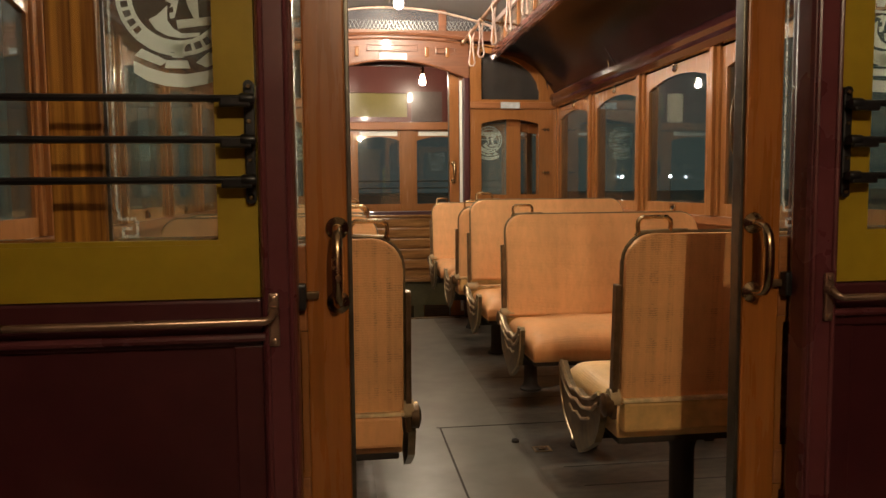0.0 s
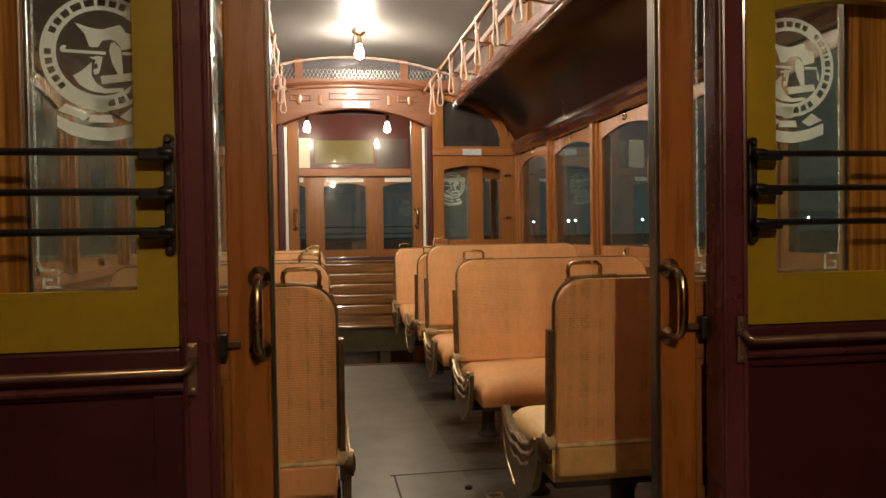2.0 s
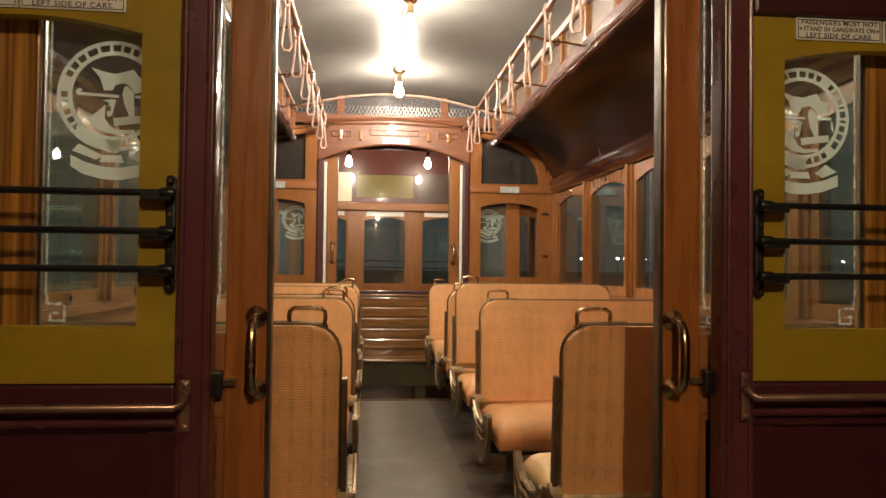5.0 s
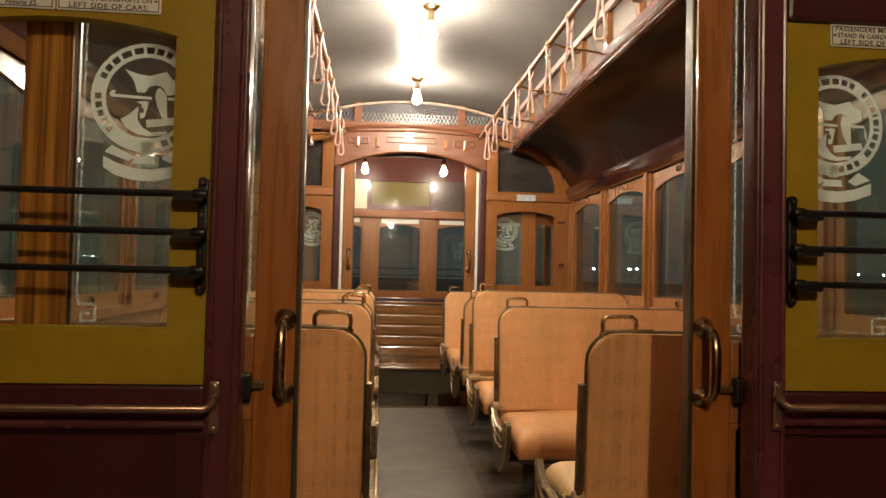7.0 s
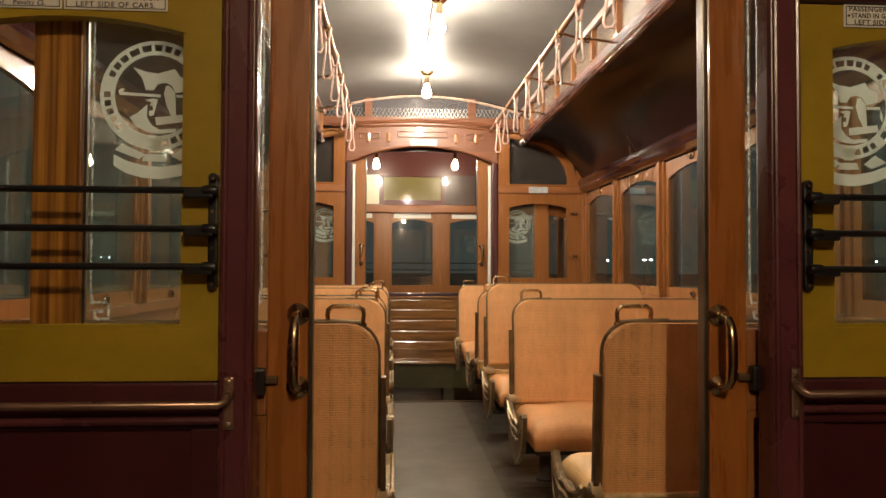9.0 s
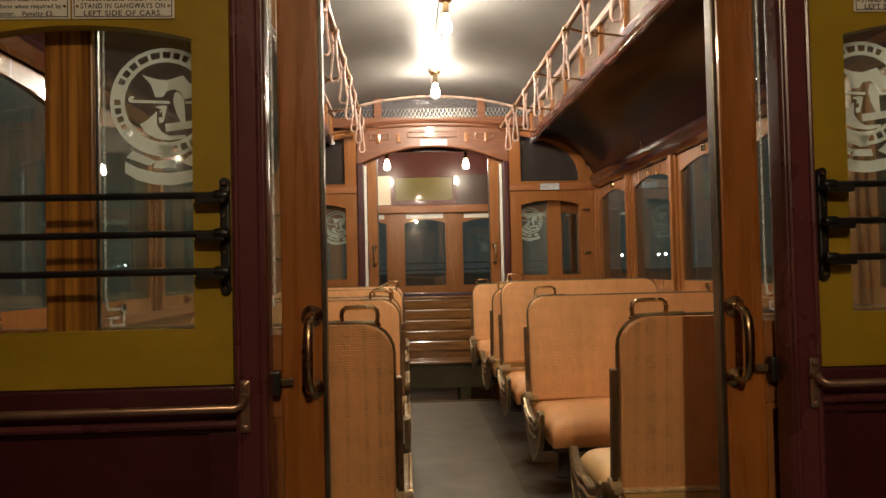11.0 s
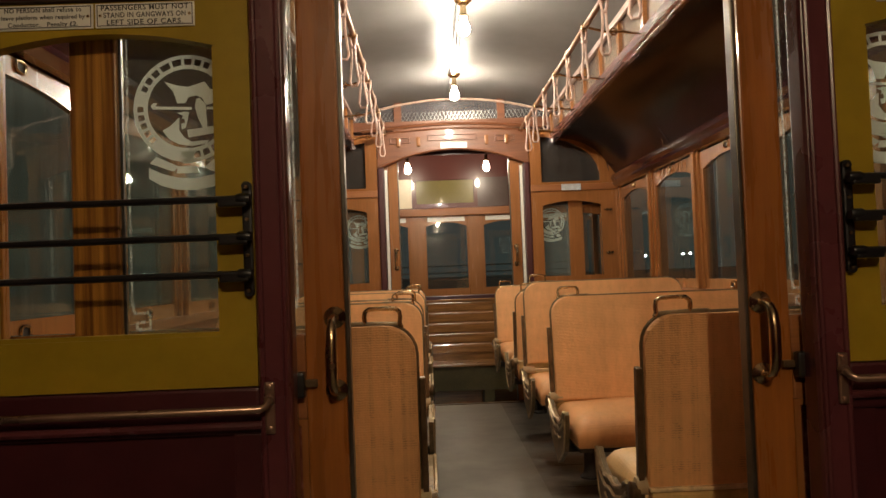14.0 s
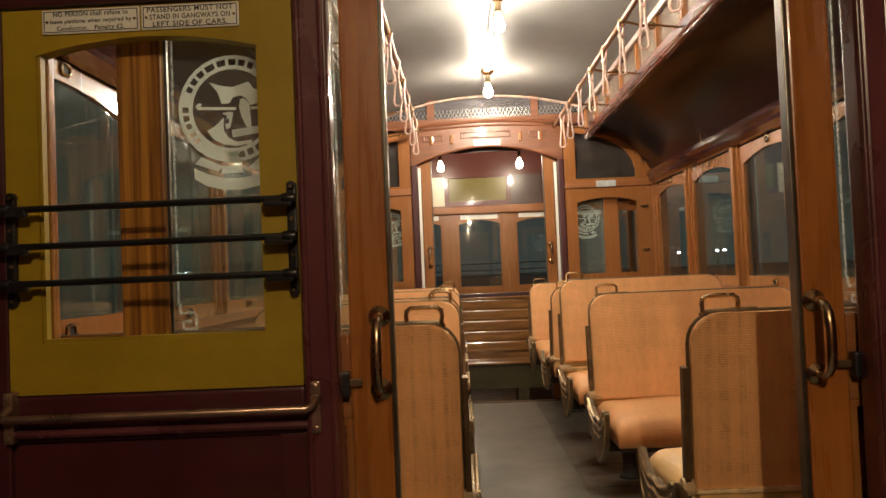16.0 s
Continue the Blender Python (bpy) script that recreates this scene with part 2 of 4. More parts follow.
BAND = material("pale_yellow_band", (0.72, 0.455, 0.165), rough=0.5, var=0.16, scale=14, bump=0.06, bump_scale=50)
BRASS = material("worn_brass", (0.56, 0.41, 0.235), rough=0.22, metal=1.0, var=0.2, scale=16, bump=0.05)
RAILWOOD = material("worn_brown_rail", (0.30, 0.17, 0.10), rough=0.35, metal=0.5, var=0.25, scale=16)
GIMP = material("pale_gimp_piping", (0.80, 0.60, 0.33), rough=0.6, var=0.15, scale=40, bump=0.2)
CANVAS = material("beige_canvas_sleeve", (0.50, 0.37, 0.21), rough=0.7, var=0.12, scale=20)
CASTING = material("warm_bronze_casting", (0.21, 0.155, 0.085), rough=0.42, metal=0.6, var=0.3, scale=18, bump=0.12)
EDGE = material("dull_metal_edging", (0.13, 0.12, 0.10), rough=0.3, metal=0.8, var=0.2, scale=10)
WORN = material("worn_bright_bronze", (0.48, 0.37, 0.22), rough=0.34, metal=0.7, var=0.25, scale=22, bump=0.08)
IRON = material("dull_bronze_casting", (0.17, 0.11, 0.058), rough=0.40, metal=0.7, var=0.3, scale=18, bump=0.12)
BLACK = material("black_enamelled_iron", (0.012, 0.012, 0.013), rough=0.32, var=0.2, scale=12, bump=0.05)
# Near-black for joints and studs; pedestals and finger lifts take it as shade.
DARK = material("dark_parts_and_shade", (0.03, 0.022, 0.015), rough=0.7, var=0.2)
STRAP = material("pale_leather", (0.52, 0.36, 0.29), rough=0.5, var=0.2, scale=20, bump=0.1)
ENAMEL = material("white_enamel", (0.78, 0.77, 0.70), rough=0.3, var=0.05, scale=12)
PLATE = material("bluish_enamel_plate", (0.52, 0.56, 0.57), rough=0.25, coat=0.5, var=0.08, scale=30)
INK = material("black_lettering", (0.02, 0.02, 0.02), rough=0.5, var=0.1)
YELLOW = material("yellow_panel_paint", (0.20, 0.165, 0.052), rough=0.32, coat=0.05, var=0.08, scale=3)
MAUVE = material("grey_mauve_panel", (0.11, 0.078, 0.068), rough=0.3, coat=0.6, var=0.1, scale=3)
CREAM = material("cream_panel", (0.82, 0.72, 0.54), rough=0.3, var=0.06, scale=3)
SHED = material("grey_green_boards", (0.22, 0.27, 0.245), rough=0.8, var=0.3, scale=1.2, bump=0.1, bump_scale=8, stretch=(1, 3, 0.3))
GROUND = material("night_asphalt", (0.05, 0.05, 0.05), rough=0.8, var=0.2, scale=1.5)
GLASS = pane_glass("window_glass")
DUSTY = pane_glass("dusty_glass", (0.80, 0.86, 0.84), film=0.018)
VENT_GLASS = pane_glass("dusty_ventilator_glass", (0.8, 0.8, 0.78), film=0.13, film_colour=(0.55, 0.42, 0.36))
UPPER_PAINT = material("pinkish_grey_paint", (0.42, 0.31, 0.27), rough=0.4, var=0.08, scale=5)
# Greenish film stands in for light coming through from the wall outside.
LIT_GLASS = pane_glass("greenish_lit_glass", (0.80, 0.86, 0.84), film=0.05)
END_GLASS = pane_glass("end_window_glass", (0.85, 0.9, 0.9), film=0.02, ior=2.0)
# Tint holds the darkness beyond the pane, the film its faint reflection.
DARK_PANE = pane_glass("dark_pane_glass", (0.14, 0.15, 0.15), film=0.07, film_colour=(0.5, 0.44, 0.40))
HEAD_GLASS = pane_glass("ventilator_head_glass", (0.6, 0.6, 0.62), film=0.16, film_colour=(0.46, 0.44, 0.46))
HAZE = pane_glass("hazy_door_glass", (0.85, 0.9, 0.88), film=0.095, film_colour=(0.42, 0.47, 0.44))
ETCH = etched("etched_glass", 0.62, 0.9)
ETCH_FAINT = etched("worn_etched_glass", 0.12, 0.42)
BULB = glowing("hot_bulb_glass", (1.0, 0.86, 0.68), BULB_POWER)
NEAR_BULB = glowing("platform_bulb_glass", (1.0, 0.75, 0.47), BULB_POWER * 1.22)
END_BULB = glowing("end_bulb_glass", (1.0, 0.83, 0.62), BULB_POWER * 0.32)
FARLIGHT = glowing("distant_lamp", (0.95, 0.97, 1.0), 18.0)


# ---- mesh helpers ----
def box(bm, x0, x1, y0, y1, z0, z1, bevel=0.0):
    if x0 > x1: x0, x1 = x1, x0
    if y0 > y1: y0, y1 = y1, y0
    if z0 > z1: z0, z1 = z1, z0
    v = [bm.verts.new((x, y, z)) for x in (x0, x1) for y in (y0, y1) for z in (z0, z1)]
    q = [(0, 1, 3, 2), (4, 6, 7, 5), (0, 4, 5, 1), (2, 3, 7, 6), (0, 2, 6, 4), (1, 5, 7, 3)]
    f = [bm.faces.new([v[i] for i in k]) for k in q]
    if bevel:
        e = list({e for k in f for e in k.edges})
        bmesh.ops.bevel(bm, geom=e, offset=bevel, segments=2, profile=0.6, affect="EDGES")
    return bm


def prism(bm, pts, axis, a0, a1):
    """Extrude a polygon: axis 'y' takes (x, z) points, 'x' takes (y, z), 'z' takes (x, y)."""
    def at(p, a):
        return {"y": (p[0], a, p[1]), "x": (a, p[0], p[1]), "z": (p[0], p[1], a)}[axis]
    lo = [bm.verts.new(at(p, a0)) for p in pts]
    hi = [bm.verts.new(at(p, a1)) for p in pts]
    n = len(pts)
    bm.faces.new(lo)
    bm.faces.new(hi[::-1])
    for i in range(n):
        j = (i + 1) % n
        bm.faces.new((lo[i], hi[i], hi[j], lo[j]))
    return bm


def tube(bm, pts, r, seg=8, closed=False):
    pts = [Vector(p) for p in pts]
    n = len(pts)
    rings, up = [], None
    for i, p in enumerate(pts):
        a = pts[(i - 1) % n] if (closed or i) else p
        b = pts[(i + 1) % n] if (closed or i < n - 1) else p
        d = (b - a).normalized()
        if up is None:
            up = d.orthogonal().normalized()
        up = (up - d * up.dot(d)).normalized()
        side = d.cross(up)
        rad = r[i] if isinstance(r, (list, tuple)) else r
        rings.append([bm.verts.new(p + (up * math.cos(t) + side * math.sin(t)) * rad) for t in (2 * math.pi * k / seg for k in range(seg))])
    for i in range(n if closed else n - 1):
        A, B = rings[i], rings[(i + 1) % n]
        for k in range(seg):
            bm.faces.new((A[k], A[(k + 1) % seg], B[(k + 1) % seg], B[k]))
    if not closed:
        bm.faces.new(rings[0][::-1])
        bm.faces.new(rings[-1])
    return bm


def lathe(bm, centre, prof, seg=16, axis="z"):
    c = Vector(centre)
    rings = []
    for r, h in prof:
        ring = []
        for k in range(seg):
            t = 2 * math.pi * k / seg
            a, b = r * math.cos(t), r * math.sin(t)
            ring.append(bm.verts.new(c + Vector({"z": (a, b, h), "y": (a, h, b), "x": (h, a, b)}[axis])))
        rings.append(ring)
    for A, B in zip(rings, rings[1:]):
        for k in range(seg):
            bm.faces.new((A[k], A[(k + 1) % seg], B[(k + 1) % seg], B[k]))
    bm.faces.new(rings[0][::-1])
    bm.faces.new(rings[-1])
    return bm


def arch_frame(bm, x0, x1, z0, z1, ox0, ox1, oz0, spring, rise, y0, y1, seg=10):
    """A flat panel x0..x1, z0..z1 with an opening whose head is a shallow arch."""
    box(bm, x0, ox0, y0, y1, z0, z1)
    box(bm, ox1, x1, y0, y1, z0, z1)
    box(bm, ox0, ox1, y0, y1, z0, oz0)
    arch_head(bm, ox0, ox1, spring, rise, z1, y0, y1, seg)
    return bm


def arch_z(u, spring, rise):
    return spring + rise * (1 - (2 * u - 1) ** 2)


def arch_head(bm, x0, x1, spring, rise, top, y0, y1, seg=10):
    pts = [(x0 + (x1 - x0) * i / seg, arch_z(i / seg, spring, rise)) for i in range(seg + 1)]
    prism(bm, pts + [(x1, top), (x0, top)], "y", y0, y1)


def arch_plate(bm, x0, x1, z0, spring, rise, y0, y1, seg=10):
    pts = [(x0 + (x1 - x0) * i / seg, arch_z(i / seg, spring, rise)) for i in range(seg + 1)]
    prism(bm, [(x1, z0), (x0, z0)] + pts, "y", y0, y1)
    return bm


def part(name, bm, mat, parent=None, label="", smooth=False, xform=None):
    if xform is not None:
        bm.transform(xform)
    bmesh.ops.remove_doubles(bm, verts=bm.verts, dist=1e-6)
    bmesh.ops.recalc_face_normals(bm, faces=bm.faces)
    me = bpy.data.meshes.new(name)
    bm.to_mesh(me)
    bm.free()
    if smooth:
        me.polygons.foreach_set("use_smooth", [True] * len(me.polygons))
        if smooth != "soft":
            me.set_sharp_from_angle(angle=math.radians(42))
    me.materials.append(mat)
    ob = new(name, me)
    if parent is not None:
        ob.parent = parent
    if label:
        ob["label"] = label
    return ob


def B():
    return bmesh.new()


def boxes(*rows, bevel=0.0):
    bm = B()
    for r in rows:
        box(bm, *r, bevel=bevel)
    return bm


def thing(name, label, category, group="", kind="", m=None):
    ob = new(name)
    if m is not None:
        ob.matrix_basis = m
    return tagged(ob, label, category, group, kind)


def structure(name, bm, mat, label, smooth=False):
    return tagged(part(name, bm, mat, None, label, smooth), label, "", "", "structure")


def lettering(name, body, size, parent, m, mat, spread=1.0):
    """Words in the built-in font as a thin mesh."""
    cu = bpy.data.curves.new(name, "FONT")
    cu.body, cu.size, cu.align_x, cu.align_y, cu.extrude = body, size, "CENTER", "CENTER", 0.0004
    cu.offset = size * 0.012
    cu.space_character = 1.12
    tmp = bpy.data.objects.new(name, cu)
    scene.collection.objects.link(tmp)
    bpy.context.view_layer.update()
    me = bpy.data.meshes.new_from_object(tmp.evaluated_get(bpy.context.evaluated_depsgraph_get()))
    bpy.data.objects.remove(tmp)
    me.materials.clear()
    me.materials.append(mat)
    ob = new(name, me)
    ob.parent = parent
    xs = [v.co.x for v in me.vertices]
    ob.matrix_basis = m @ Matrix.Diagonal((spread / (max(xs) - min(xs)), 1, 1, 1))
    return ob


# ---- plan ----
HALF = 1.30          # inner face of the window posts
NEAR, FAR = 0.0, 4.70  # outer faces of the two bulkheads
PLAT = -0.30         # platform floors
END = 6.30           # end wall of the far platform
WALL = 1.345         # side wall plane, inside
PITCH = 0.865
POSTS = [0.24 + PITCH * i for i in range(6)]
POSTS_LEFT = [0.19, 1.165, *POSTS[2:]]

# ---- structure: floors ----
structure("floor", boxes((-0.30, 0.30, 0.0, 4.62, -0.08, 0.0)), FLOOR, "worn dull grey linoleum floor of the tram saloon")
fl = bpy.data.objects["floor"]
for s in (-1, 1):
    part("side_floor", boxes((s * 0.30, s * 1.36, 0.0, 4.62, -0.08, 0.0)), FLOOR_DARK, fl, "darker boards under the seats")
bm = boxes((0.0, 0.008, 0.3, 1.82, 0.0002, 0.0012), (-0.012, 0.62, 1.822, 1.83, 0.0002, 0.0012))
part("floor_seam", bm, DARK, fl, "dark seam of a floor hatch")
for k, (x0, x1, y) in enumerate(((0.40, 1.2, 1.30), (0.42, 1.2, 1.12), (0.44, 1.2, 0.94), (-1.2, -0.42, 1.32), (-1.2, -0.42, 1.0), (0.40, 1.2, 2.22), (0.40, 1.2, 2.62))):
    part("floor_seam", boxes((x0, x1, y, y + 0.006, 0.0002, 0.0010)), DARK, fl)
part("threshold_strip", boxes((-0.52, 0.52, 4.555, 4.60, 0.0, 0.006), bevel=0.002), IRON, fl, "dull metal threshold strip")
# Out of view; kept dark so little lamp light bounces up the bulkhead.
structure("platform_floor_near", boxes((-1.36, 1.36, -3.9, 0.0, PLAT - 0.08, PLAT)), FLOOR_DARK, "unseen dark platform floor below the saloon step")
structure("platform_floor_far", boxes((-1.36, 1.36, 4.62, END, PLAT - 0.08, PLAT)), FLOOR, "grey end platform floor one step down")

# ---- structure: roof ----
def roof_profile():
    return [(0.0, 2.445), (0.2, 2.438), (0.4, 2.418), (0.56, 2.39), (0.72, 2.35), (0.80, 2.325)]


def sheet(prof, y0, y1, thick=0.02, flip=1):
    """A roof sheet swept along y from half a profile of (x, z)."""
    bm = B()
    lo = [[bm.verts.new((flip * x, y, z)) for x, z in prof] for y in (y0, y1)]
    hi = [[bm.verts.new((flip * x, y, z + thick)) for x, z in prof] for y in (y0, y1)]
    n = len(prof)
    for i in range(n - 1):
        bm.faces.new((lo[0][i], lo[0][i + 1], lo[1][i + 1], lo[1][i]))
        bm.faces.new((hi[0][i], hi[1][i], hi[1][i + 1], hi[0][i + 1]))
        for s in (0, 1):
            bm.faces.new((lo[s][i], hi[s][i], hi[s][i + 1], lo[s][i + 1]))
    for i in (0, n - 1):
        bm.faces.new((lo[0][i], lo[1][i], hi[1][i], hi[0][i]))
    return bm


full = [(-x, z) for x, z in roof_profile()[::-1]] + roof_profile()[1:]
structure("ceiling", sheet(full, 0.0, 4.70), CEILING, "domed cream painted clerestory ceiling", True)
structure("platform_ceiling_near", boxes((-1.36, 1.36, -3.9, 0.0, 2.302, 2.34)), PLATFORM_CEILING, "unseen white platform ceiling that bounces the lamp light")
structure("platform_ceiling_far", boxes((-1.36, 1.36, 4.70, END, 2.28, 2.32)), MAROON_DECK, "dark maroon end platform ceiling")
DECK = [(0.80, 2.085), (0.88, 2.082), (0.96, 2.068), (1.04, 2.04), (1.11, 2.0), (1.17, 1.95), (1.22, 1.89), (1.26, 1.83), (1.30, 1.77), (1.36, 1.76)]
for s, nm in ((1, "ceiling_deck_right"), (-1, "ceiling_deck_left")):
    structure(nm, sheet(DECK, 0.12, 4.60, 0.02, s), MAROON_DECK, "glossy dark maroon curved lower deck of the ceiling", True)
    fascia = thing("trim_clerestory_right" if s > 0 else "trim_clerestory_left", "maroon and varnished clerestory side with ventilator lights", "trim", "", "structure")
    # Maroon rail coloured lighter; the lamp light on it is in the colour.
    part("lower_rail", boxes((s * 0.785, s * 0.815, 0.15, 4.55, 2.045, 2.125), bevel=0.006), RED_GLOSS, fascia, "glossy maroon lower rail")
    part("bead", tube(B(), [(s * 0.782, 0.15, 2.062), (s * 0.782, 4.55, 2.062)], 0.010, 8), RED_GLOSS, fascia, smooth=True)
    part("upper_rail", boxes((s * 0.785, s * 0.815, 0.15, 4.55, 2.29, 2.34), bevel=0.004), UPPER_PAINT, fascia, "pale painted upper rail")
    part("upper_bead", tube(B(), [(s * 0.775, 0.15, 2.285), (s * 0.775, 4.55, 2.285)], 0.008, 8), UPPER_PAINT, fascia, smooth=True)
    for i in range(11):
        y = 0.25 + 0.43 * i
        part("mullion", boxes((s * 0.782, s * 0.812, y - 0.022, y + 0.022, 2.125, 2.29), bevel=0.003), WOOD, fascia)
    for i in range(10):
        y = 0.25 + 0.43 * i
        part("light", boxes((s * 0.800, s * 0.804, y + 0.022, y + 0.408, 2.125, 2.29)), VENT_GLASS, fascia, "dusty ventilator glass")
    structure("clerestory_outer_right" if s > 0 else "clerestory_outer_left", boxes((s * 0.86, s * 0.875, 0.1, 4.6, 2.09, 2.345)), CREAM, "pale outer clerestory boarding")

# ---- structure: side walls ----
def side_wall(s, nm):
    posts = POSTS if s > 0 else POSTS_LEFT
    bm = boxes((s * WALL, s * (WALL + 0.05), 0.12, 4.58, 0.0, 0.885))
    box(bm, s * WALL, s * (WALL + 0.05), 0.12, 4.58, 1.64, 1.80)
    for y in posts:
        box(bm, s * WALL, s * (WALL + 0.05), y - 0.045, y + 0.045, 0.885, 1.64)
    w = structure(nm, bm, WOOD_Y, "varnished wooden tram side wall below the windows")
    part("wall_rail", boxes((s * (WALL - 0.035), s * WALL, 0.14, 4.56, 0.855, 0.898), bevel=0.006), WOOD_Y, w)
    prof = [(WALL, 1.665), (1.285, 1.675), (1.262, 1.70), (1.268, 1.725), (1.252, 1.745), (1.262, 1.775), (1.29, 1.795), (WALL, 1.795)]
    part("cornice", prism(B(), [(s * a, b) for a, b in prof], "y", 0.14, 4.56), CORNICE, w, "glossy dark maroon cornice moulding")
    for y in posts:
        q = B()
        box(q, s * (HALF + 0.005), s * WALL, y - 0.05, y + 0.05, 0.898, 1.672, bevel=0.006)
        box(q, s * (HALF - 0.012), s * (HALF + 0.012), y - 0.022, y + 0.022, 0.898, 1.672, bevel=0.005)
        part("pilaster", q, WOOD, w, "varnished window post")
    return w


side_wall(1, "wall_right")
side_wall(-1, "wall_left")


def side_window(s, i, nm):
    posts = POSTS if s > 0 else POSTS_LEFT
    y0, y1 = posts[i] + 0.05, posts[i + 1] - 0.05
    w = thing(nm, "arched tram window in a varnished wooden sash, dark outside", "window", "saloon windows", "structure")
    xf = Matrix(((0, 1, 0, 0), (1, 0, 0, 0), (0, 0, 1, 0), (0, 0, 0, 1)))
    deep = s < 0 and i == 0   # this sash has slim stiles and no bottom rail to speak of
    a0, a1, zb = (y0 + 0.018, y1 - 0.018, 0.958) if deep else (y0 + 0.045, y1 - 0.045, 0.955)
    bm = arch_frame(B(), y0, y1, 0.898, 1.665, a0, a1, zb, 1.565, 0.045, s * (HALF + 0.018), s * (HALF + 0.04))
    part("sash", bm, WOOD, w, xform=xf)
    bm = arch_plate(B(), a0 - 0.005, a1 + 0.005, zb - 0.005, 1.57, 0.045, s * (HALF + 0.028), s * (HALF + 0.032))
    ob = part("pane", bm, DUSTY if s > 0 else LIT_GLASS, w, xform=xf)
    ob.visible_shadow = False
    for z in (1.645, 0.926):
        yc, xf2 = (y0 + y1) / 2, s * (HALF + 0.014)
        ring = [(xf2, yc + 0.024 * math.copysign(abs(math.cos(t)) ** 0.6, math.cos(t)), z + 0.015 * math.copysign(abs(math.sin(t)) ** 0.6, math.sin(t))) for t in [q * math.pi / 8 for q in range(16)]]
        lift = part("finger_lift", tube(B(), ring, 0.0048, 6, True), BRASS, w, "rounded brass finger lift", True)
        # Flat dark plate drawn as the shade inside the lift's hole.
        part("lift_shade", boxes((s * (HALF + 0.0165), s * (HALF + 0.0185), yc - 0.020, yc + 0.020, z - 0.011, z + 0.011)), DARK, lift)


k = 1
for s in (1, -1):
    for i in range(5):
        side_window(s, i, "window_%d" % k)
        k += 1

# ---- structure: bulkheads with their sliding doors ----
def bulkhead(y_outer, d, tag, far=False):
    """A double-skinned bulkhead; d points from its outer face into the saloon."""
    def Y(v):
        return y_outer + d * v
    # the far window openings are wider on the outer side
    OW, CP = (1.012, 1.075) if not far else (1.185, 1.25)
    IA, IB, IZ = (0.615, 1.108, 0.948) if not far else (0.698, 1.165, 0.985)
    PA = 0.54 if not far else 0.556
    root = thing("wall_bulkhead_" + tag, "double bulkhead, varnished wood inside and maroon and ochre outside", "wall", "", "structure")
    # outer skin
    for s in (-1, 1):
        part("corner_post", boxes((s * CP, s * 1.37, Y(0), Y(0.05), PLAT, 2.30), bevel=0.004), MAROON, root)
        part("door_post", boxes((s * 0.474, s * 0.536, Y(-0.014), Y(0.05), PLAT, 1.90), bevel=0.012), MAROON_LIFTED, root, "rounded glossy maroon door post")
        for xb in (0.484, 0.526):
            part("post_bead", tube(B(), [(s * xb, Y(-0.014), PLAT), (s * xb, Y(-0.014), 1.88)], 0.0055, 8), MAROON_LIFTED, root, smooth=True)
        part("dado", boxes((s * 0.536, s * CP, Y(0.012), Y(0.045), PLAT, 0.765)), MAROON, root, "dark maroon lower panel")
        part("dado_stile", boxes((s * 0.536, s * 0.585, Y(0.004), Y(0.012), PLAT, 0.765), bevel=0.003), MAROON, root)
        part("waist_rail", boxes((s * 0.536, s * CP, Y(-0.002), Y(0.05), 0.765, 0.848), bevel=0.006), MAROON, root)
        part("head_rail", boxes((s * 0.536, s * CP, Y(-0.012), Y(0.05), 1.558, 1.70), bevel=0.008), MAROON, root)
        part("upper_panel", boxes((s * 0.536, s * 0.60, Y(0.01), Y(0.05), 1.70, 2.30), (s * 0.60, s * CP, Y(0.01), Y(0.05), 2.16, 2.30)), MAROON, root)
        x0, x1 = sorted((s * 0.538, s * (CP - 0.002)))
        o0, o1 = sorted((s * 0.600, s * OW))
        sash = part("ochre_sash", arch_frame(B(), x0, x1, 0.850, 1.556, o0, o1, 0.942, 1.471, 0.027, Y(0.0), Y(0.03)), OCHRE if not far else WOOD, root, "painted window sash with arched head")
        slim = B()
        box(slim, o0, o0 + 0.006, Y(0.004), Y(0.020), 0.942, 1.474)
        box(slim, o1 - 0.006, o1, Y(0.004), Y(0.020), 0.942, 1.474)
        box(slim, o0 + 0.006, o1 - 0.006, Y(0.004), Y(0.020), 0.942, 0.950)
        part("glazing_bead", slim, OCHRE if not far else WOOD, root)
        if not far:
            part("inner_stop", boxes((s * 1.008, s * 1.062, Y(0.033), Y(0.056), 0.935, 1.50), bevel=0.003), GOLDEN, root, "golden wooden stop behind the glass")
        p = part("outer_pane", arch_plate(B(), o0 - 0.004, o1 + 0.004, 0.938, 1.472, 0.027, Y(0.022), Y(0.025)), GLASS, root)
        p.visible_shadow = False
        # inner skin
        part("inner_dado", boxes((s * 0.60, s * 1.345, Y(0.115), Y(0.15), 0.0, 0.928)), WOOD, root)
        part("inner_post", boxes((s * PA, s * 0.606, Y(0.105), Y(0.165), 0.0, 1.90), bevel=0.01), MAROON, root, "dark maroon inner door post")
        i0, i1 = sorted((s * IA, s * IB))
        f0, f1 = sorted((s * 0.607, s * 1.345))
        # White strip added in place of the lit etched border on the door glass.
        if far:
            part("bright_etch_strip", boxes((s * 0.531, s * 0.553, Y(0.104), Y(0.112), 0.05, 1.885), bevel=0.002), ENAMEL, root, "white strip for the bright etched line of the door glass")
        part("inner_window_frame", arch_frame(B(), f0, f1, 0.930, 1.66, i0, i1, IZ, 1.545, 0.036, Y(0.118), Y(0.152)), WOOD, root)
